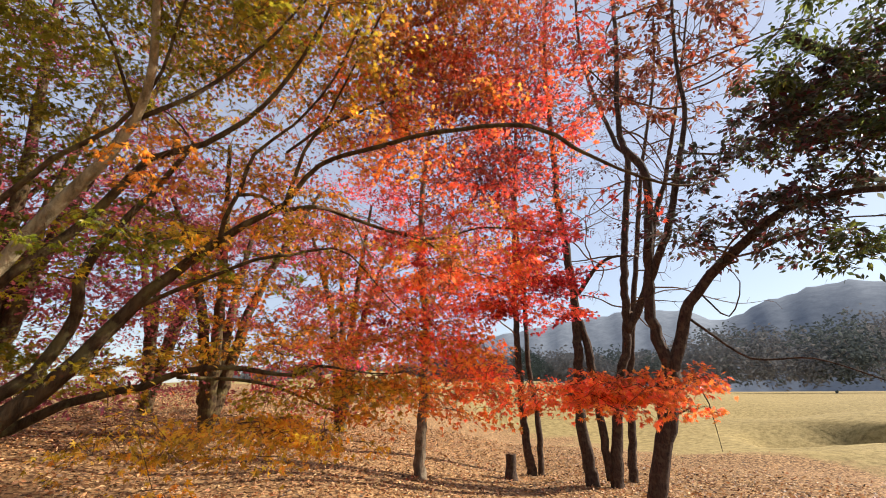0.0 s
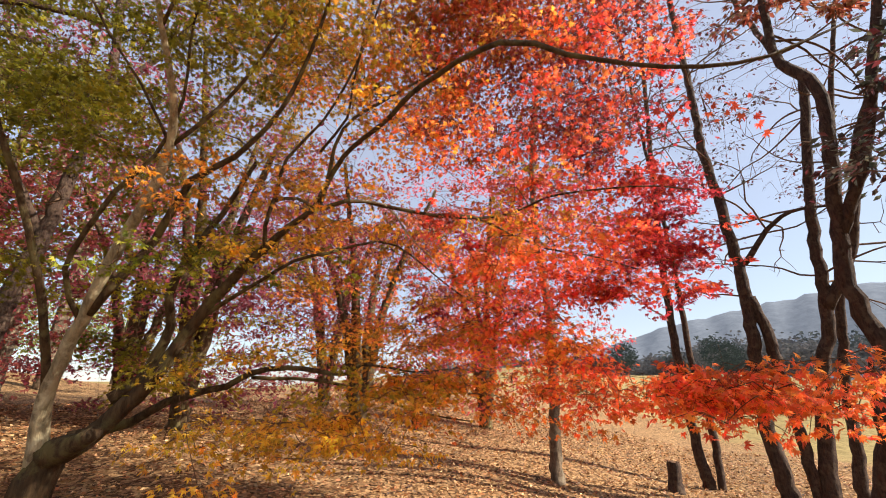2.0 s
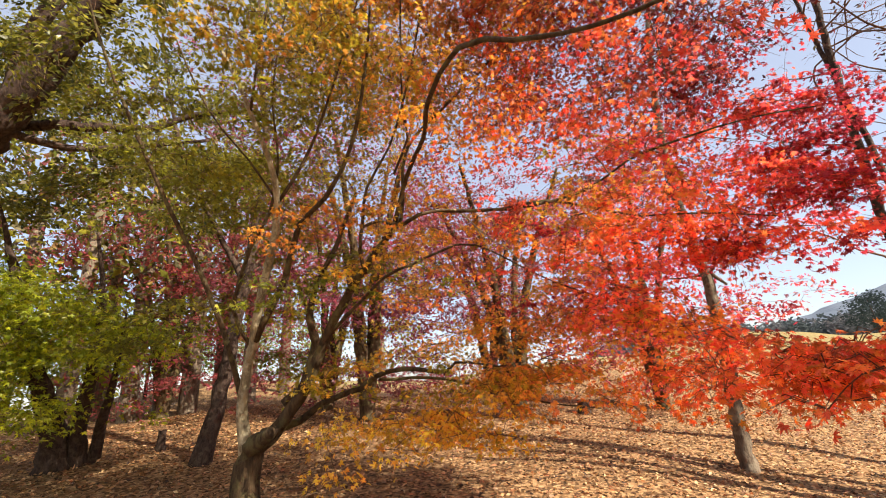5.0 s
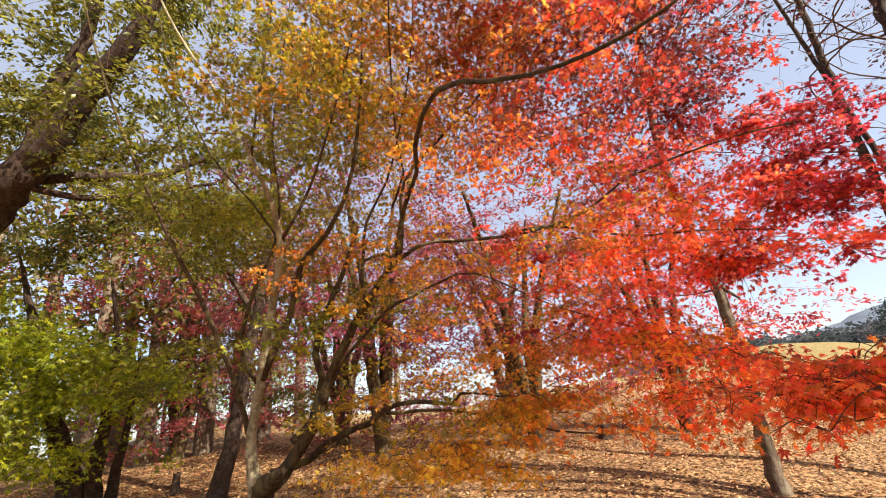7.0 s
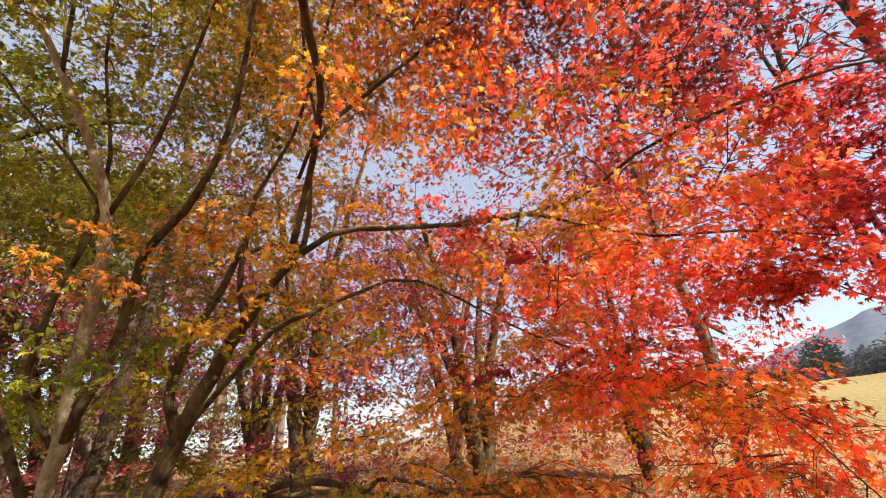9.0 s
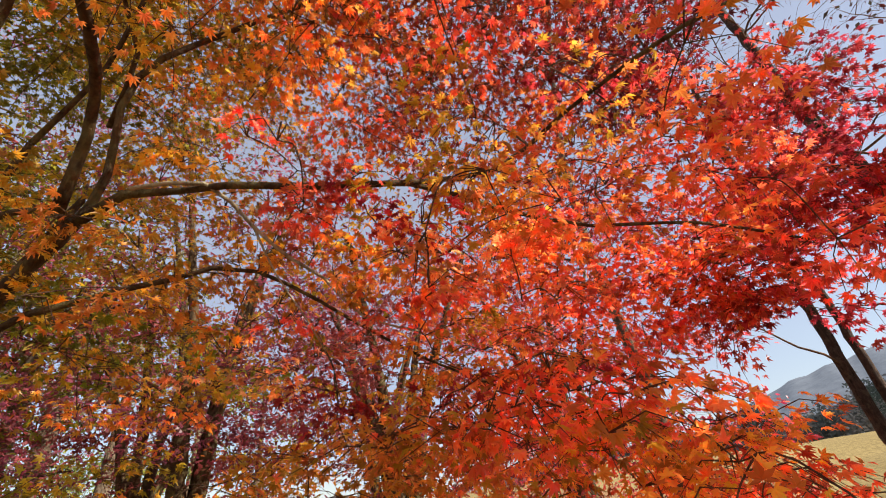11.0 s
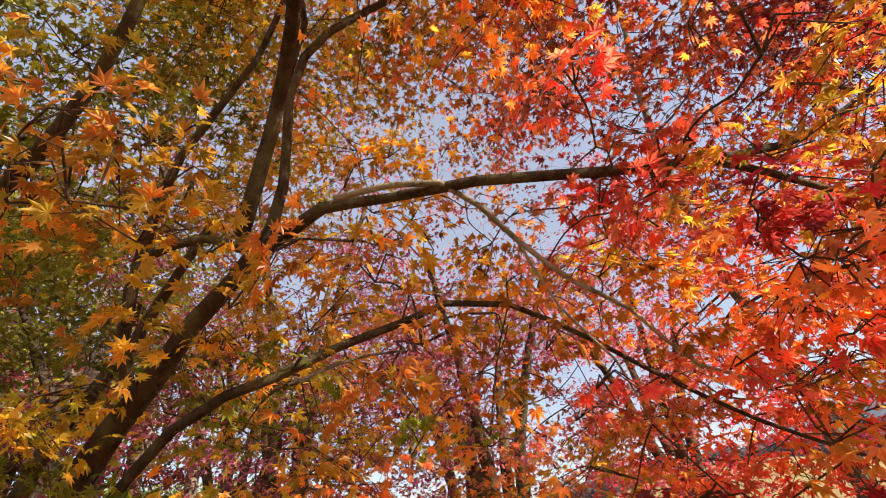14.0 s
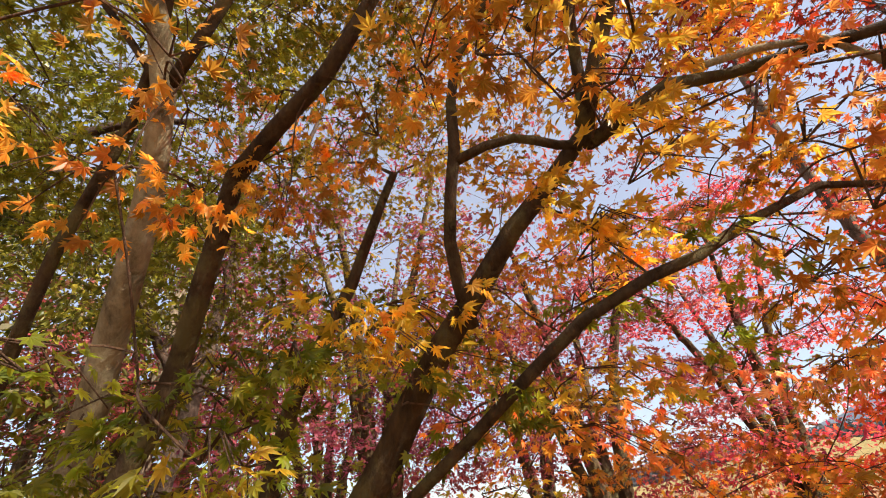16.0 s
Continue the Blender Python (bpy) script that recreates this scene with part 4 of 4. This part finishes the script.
def clump_tree(x, y, tall, wide, colours, clumps=170, leaf=0.5, name="tree", label="", group="", base=None, bark=None, stout=1.0, far=False):
    """A distant tree: tapered trunk and a ragged crown of many small leaf clumps. Without a label it returns arrays."""
    z = float(height(x, y)) if base is None else base
    trunk = tube_arrays(smooth_line([(x, y, z - 0.3, stout * tall * 0.02), (x + 0.02 * tall, y, z + tall * 0.4, stout * tall * 0.015), (x, y, z + tall * 0.85, tall * 0.006)], tall * 0.15), 6, 0.05)
    q = rng.normal(0, 1, (clumps, 3))
    q /= np.linalg.norm(q, axis=1, keepdims=True)
    rad = rng.uniform(0.35, 1, (clumps, 1)) ** 0.5 * (1 + 0.25 * np.sin(q[:, :1] * 5 + x) * np.cos(q[:, 1:2] * 4 + y))
    p = np.array([x, y, z + tall * 0.6]) + q * rad * [wide, wide, tall * 0.4]
    per = 7
    p = np.repeat(p, per, 0) + rng.normal(0, leaf * 0.7, (clumps * per, 3))
    head, nor = rng.normal(0, 1, (len(p), 3)), rng.normal(0, 1, (len(p), 3)) + [0, 0, 0.8]
    if far:        # leaves turned to the viewpoint for even, haze-like shading
        nor = np.array([-x, -y, 0.7 * math.hypot(x, y)]) / math.hypot(x, y) + rng.normal(0, 0.25, (len(p), 3))
        head = head - nor * (head * nor).sum(1, keepdims=True) / (nor * nor).sum(1, keepdims=True)
    v, f, t = leaf_arrays(OVAL, p, head, nor, leaf * rng.uniform(0.5, 1.1, len(p)), plain(*colours)(p))
    if not label:
        return trunk, (v, f, t)
    tree = thing(name, (x, y, z), label, "tree", group)
    o = np.array((x, y, z))
    link("trunk", trunk[0] - o, trunk[1], bark or OAK_BARK, tree, smooth=True)
    tagged(link("crown", v - o, f, FAR_LEAF, tree, tint=t), kind="stuff")


# evergreen colours greyed towards blue, distance haze painted in
DARK_GREEN = ((0.042, 0.055, 0.05), (0.052, 0.066, 0.056), (0.036, 0.047, 0.044))
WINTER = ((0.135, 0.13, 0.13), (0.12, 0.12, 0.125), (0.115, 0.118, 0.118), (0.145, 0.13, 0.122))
FAR_GREEN = ((0.075, 0.085, 0.08), (0.085, 0.095, 0.088), (0.07, 0.08, 0.078))
WOODS = [(-30, 2.6), (-15, 3.4), (-8, 3.0), (2, 3.6), (7, 5.2), (13, 5.1), (23, 5.1), (28, 6.6), (37, 7.3), (43, 6.9), (60, 6.5), (85, 6)]


def far_woods():
    pieces, tints, vs, fs, n = [], [], [], [], 0
    for k in range(230):
        az = -30 + 115 * (k + rng.uniform(0, 1)) / 230
        r = rng.uniform(74, 108)
        x, y = r * math.sin(radians(az)), r * math.cos(radians(az))
        z = float(height(x, y))
        tall = max(3.0, (math.tan(radians(float(skyline(az, WOODS)))) * r + 1.55 - z) * rng.uniform(0.62, 1.04))
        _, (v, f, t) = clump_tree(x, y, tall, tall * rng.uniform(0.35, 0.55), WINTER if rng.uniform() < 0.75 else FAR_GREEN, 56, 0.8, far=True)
        vs.append(v)
        fs.append(f + n)
        tints.append(t)
        n += len(v)
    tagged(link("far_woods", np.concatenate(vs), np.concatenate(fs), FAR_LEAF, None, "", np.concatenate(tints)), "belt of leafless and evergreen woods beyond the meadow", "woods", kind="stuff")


far_woods()
for az, r, tall, wide in ((-2.9, 66, 4.6, 2.2), (7.2, 70, 5.2, 2.6)):
    clump_tree(r * math.sin(radians(az)), r * math.cos(radians(az)), tall, wide, DARK_GREEN, 260, 0.32, "tree", "round dark evergreen tree at the meadow's edge", "evergreens at the meadow's edge", far=True)


# ---- trees on the mound ----
OLIVE = ((0.14, 0.13, 0.02), (0.21, 0.19, 0.025), (0.08, 0.085, 0.018), (0.31, 0.26, 0.03))


def evergreen(label, stems, clouds, leaf=0.075, group="", bark=None, shape=OVAL, mat=None, spread=(0.25, 0.5)):
    tree, lines = stem_tree(label, stems, bark, group)
    crown = Crown(lines)
    for centre, radii, sprays, count, colours in clouds:
        fill(crown, centre, radii, int(sprays * 1.5), int(count * 1.5), leaf, shape, plain(*colours), spread, hub=centre, flat=0.8)
    crown.build(tree, TWIG_BARK, mat or GREEN_LEAF, "small glossy leaves", "crown")
    return tree


evergreen("great leaning evergreen oak with a thick mossy limb", [
    [(-7.6, -2.4, 0.9, 0.36), (-7.2, -2.0, 2.0, 0.32), (-6.3, -1.3, 3.4, 0.27), (-5.23, -0.43, 4.36, 0.205), (-4.42, 0.07, 4.96, 0.160), (-3.78, 0.40, 5.47, 0.125), (-3.21, 0.69, 5.92, 0.095), (-2.67, 0.91, 6.69, 0.06)],
    [(-4.67, -0.07, 4.80, 0.110), (-4.40, -0.04, 5.50, 0.090), (-4.09, 0.16, 6.11, 0.070), (-3.67, 0.27, 6.84, 0.050)],
    [(-5.05, -0.36, 4.63, 0.070), (-4.87, 0.28, 4.79, 0.058), (-4.44, 1.12, 4.83, 0.045), (-4.13, 1.57, 5.02, 0.033), (-3.74, 2.17, 5.10, 0.020)],
    [(-4.90, -0.15, 4.60, 0.050), (-4.87, 0.42, 4.54, 0.040), (-4.65, 0.98, 4.63, 0.030), (-4.24, 1.75, 4.77, 0.020)],
], [((-3.48, 0.08, 5.50), (1.4, 1.2, 0.9), 34, 46, OLIVE), ((-6.35, -0.35, 5.04), (1.6, 1.4, 1.0), 95, 46, OLIVE), ((-5.7, -0.3, 6.4), (1.5, 1.2, 0.8), 80, 46, OLIVE),
    ((-5.57, 1.43, 5.09), (1.5, 1.3, 1.0), 80, 46, OLIVE), ((-3.97, 1.10, 6.52), (1.4, 1.4, 1.0), 70, 46, OLIVE)], 0.08, spread=(0.16, 0.34))

GREEN_MAPLE = ((0.24, 0.27, 0.012), (0.34, 0.35, 0.014), (0.17, 0.2, 0.012), (0.44, 0.42, 0.016))
evergreen("low green maple with a dark cluster of trunks", [
    [(-7.36, 0.80, 0.80, 0.200), (-7.15, 0.72, 1.41, 0.153), (-7.04, 0.42, 2.19, 0.106), (-6.54, 0.11, 3.22, 0.059), (-6.20, -0.20, 4.22, 0.012)],
    [(-7.31, 1.06, 0.76, 0.130), (-7.07, 1.01, 1.37, 0.101), (-6.58, 1.03, 2.11, 0.071), (-5.94, 1.00, 2.97, 0.042), (-5.56, 0.82, 3.81, 0.012)],
    [(-7.33, 1.23, 0.72, 0.100), (-7.07, 1.24, 1.26, 0.071), (-6.46, 1.28, 1.93, 0.041), (-5.80, 1.27, 2.79, 0.012)],
], [((-6.34, 0.39, 2.58), (1.4, 1.25, 1.05), 150, 40, GREEN_MAPLE), ((-6.89, -0.84, 2.97), (1.1, 1.0, 1.1), 70, 40, GREEN_MAPLE)], 0.055, "", None, STAR5, MAPLE_LEAF)
lone, lone_lines = stem_tree("dark leaning tree behind the maple with bare limbs", [[(-6.10, 2.40, 0.74, 0.130), (-5.74, 2.45, 1.41, 0.110), (-5.28, 2.48, 2.38, 0.091), (-4.92, 2.56, 3.63, 0.071), (-4.51, 2.56, 5.14, 0.051), (-4.05, 2.20, 6.77, 0.032), (-3.44, 2.14, 8.21, 0.012)],
    [(-5.03, 2.53, 3.15, 0.050), (-5.13, 2.13, 3.92, 0.040), (-5.21, 1.62, 4.96, 0.030), (-5.05, 1.26, 6.25, 0.020), (-4.70, 0.95, 7.56, 0.010)],
    [(-4.62, 2.56, 4.90, 0.040), (-4.08, 2.93, 5.71, 0.030), (-3.58, 3.09, 6.83, 0.020), (-3.07, 3.08, 7.98, 0.010)]], None, "", eye=(1.27, 0.89, 1.63))
bare_branches(lone, lone_lines, 10, 2.6, 9)
LONE_TOP = lone_lines[0][lone_lines[0][:, 2] > 3.6]
TALL = OLIVE + ((0.2, 0.06, 0.06), (0.16, 0.13, 0.09))
for az, r, tall in ((-100, 14, 9), (-95, 16, 10), (-90.5, 12.5, 8.5), (-88, 15, 9), (-85.5, 13, 9), (-82.5, 14.5, 9), (-80, 13, 10), (-77, 15.5, 9), (-74, 14, 9), (-70, 18, 9), (-64, 25, 9), (-58, 27, 8)):
    x, y = 1.2 + r * math.sin(radians(az)), 0.9 + r * math.cos(radians(az))
    clump_tree(x, y, tall, 2.9, TALL, 170, 0.28, "tree", "tall pale-trunked tree on the mound", "pale trunks on the mound", None, PALE_BARK, 1.25)

# ---- crowns of the dark trees on the right ----
DARK_RED = ((0.10, 0.025, 0.03), (0.16, 0.03, 0.03), (0.06, 0.04, 0.03), (0.07, 0.06, 0.035))
def clothe(tree, lines, clouds, leaf=0.085, mat=None, label="sparse dark red leaves"):
    crown = Crown(lines)
    for centre, radii, sprays, count, colours in clouds:
        fill(crown, centre, radii, sprays, count, leaf, OVAL, plain(*colours), (0.1, 0.24), hub=centre, flat=0.9, tier=4)
    crown.build(tree, TWIG_BARK, mat or GREEN_LEAF, label)


FORKED_CLOUDS = []
RUSTY = ((0.25, 0.06, 0.03), (0.32, 0.1, 0.05), (0.16, 0.04, 0.03), (0.2, 0.12, 0.06))
DUSKY = DARK_RED + ((0.06, 0.065, 0.045), (0.08, 0.09, 0.06), (0.05, 0.05, 0.04))
def carried_out(centre, foot):
    """A crown's centre moved out with its upright trunk, and the growth of its size."""
    p = stand_up([centre], (0.0, 0.0, 1.55), foot)[0]
    return p, math.hypot(*p[:2]) / math.hypot(*centre[:2])


for centre, radii, sprays, count, colours in (((3.73, 4.52, 4.19), (1.2, 0.9, 0.6), 92, 40, DUSKY), ((4.19, 4.25, 4.74), (0.8, 0.8, 0.6), 70, 40, DUSKY),
                                              ((2.43, 4.13, 5.40), (0.9, 0.9, 0.75), 100, 34, RUSTY), ((3.38, 4.87, 3.42), (0.9, 0.8, 0.45), 60, 30, DUSKY)):
    p, k = carried_out(centre, (2.18, 5.85))
    FORKED_CLOUDS.append((p, tuple(r * k for r in radii), sprays, count, colours))
clothe(forked, forked_lines, FORKED_CLOUDS, 0.1)
for t_, l_, c_, foot in ((twin, twin_lines, (1.17, 7.20, 6.67), (1.16, 9.66)), (leaner, leaner_lines, (1.69, 6.35, 4.88), (2.0, 8.17)), (upright, upright_lines, (2.95, 6.64, 4.76), (2.39, 8.08)), (pale, pale_lines, (-0.53, 5.43, 4.58), (-0.88, 7.5))):
    p, k = carried_out(c_, foot)
    clothe(t_, l_, [(p, (1.6 * k, 1.4 * k, 1.7 * k), 110, 6, DARK_RED)], 0.075, None, "a few dark leaves left on bare twigs")
clothe(lone, lone_lines, [(tuple(LONE_TOP[len(LONE_TOP) * k // 8, :3]), (1.5, 1.5, 1.2), 60, 26, PURPLE) for k in (1, 3, 5)], 0.06, MAPLE_LEAF, "small thin purple-red leaves")
OVERHANG = ((0.05, 0.07, 0.025), (0.09, 0.11, 0.03), (0.035, 0.05, 0.02), (0.16, 0.17, 0.03))
evergreen("broad evergreen oak hanging over the meadow's edge", [
    [(7.4, 5.0, 0.0, 0.34), (7.2, 5.0, 2.0, 0.3), (6.6, 4.9, 4.0, 0.22), (5.2, 4.6, 5.2, 0.12), (3.9, 4.2, 5.6, 0.06)],
    [(6.8, 4.9, 3.4, 0.14), (5.4, 4.3, 3.4, 0.08), (4.2, 3.8, 2.9, 0.04)],
], [((4.57, 4.07, 4.72), (1.2, 1.0, 0.9), 70, 30, OVERHANG), ((3.85, 3.76, 5.49), (1.0, 0.9, 0.5), 36, 30, OVERHANG), ((3.93, 4.12, 2.63), (0.45, 0.6, 0.4), 14, 20, OVERHANG)], 0.085, spread=(0.12, 0.26))

# ---- low growth and stumps ----
for az, r, tall, wide in ((-103, 13, 1.8, 1.5), (-97, 16, 2.2, 1.7), (-91, 18, 2.0, 1.6), (-84, 19, 2.4, 1.8), (-77, 21, 2.0, 1.7), (-70, 23, 2.3, 1.8)):
    clump_tree(1.2 + r * math.sin(radians(az)), 0.9 + r * math.cos(radians(az)), tall * 1.3, wide * 1.5, ((0.2, 0.22, 0.05), (0.3, 0.28, 0.08), (0.13, 0.16, 0.04)), 420, 0.17, "shrub", "yellow-green shrub under the trees on the mound", "shrubs on the mound")


def stump(x, y, tall, r, label):
    z = float(height(x, y))
    ob = thing("tree_stump", (x, y, z), label, "stump", "old stumps")
    line = smooth_line([(x, y, z - 0.1, r * 1.5), (x, y, z + tall * 0.25, r * 1.1), (x + 0.02, y, z + tall, r * 0.95)], 0.05)
    v, f = tube_arrays(line, 12, 0.08)
    o = np.array((x, y, z))
    link("body", v - o, f, OAK_BARK, ob, smooth=True)
    th = np.arange(12) * math.pi / 6
    ring = np.stack([x + 0.02 + 0.93 * r * np.cos(th), y + 0.93 * r * np.sin(th), z + tall - 0.004 + rng.normal(0, 0.012, 12)], 1)
    v = np.vstack([ring, [(x + 0.02, y, z + tall - 0.03)]]) - o
    link("cut_top", v, np.array([(k, (k + 1) % 12, 12) for k in range(12)]), TWIG_BARK, ob, "weathered cut top")


stump(0.67, 8.6, 0.42, 0.09, "short weathered stump beside the slender trunks")
stump(-4.18, 9.2, 0.26, 0.12, "low broken stump among fallen leaves")
stump(-7.25, 2.05, 0.3, 0.06, "short stump on the mound")
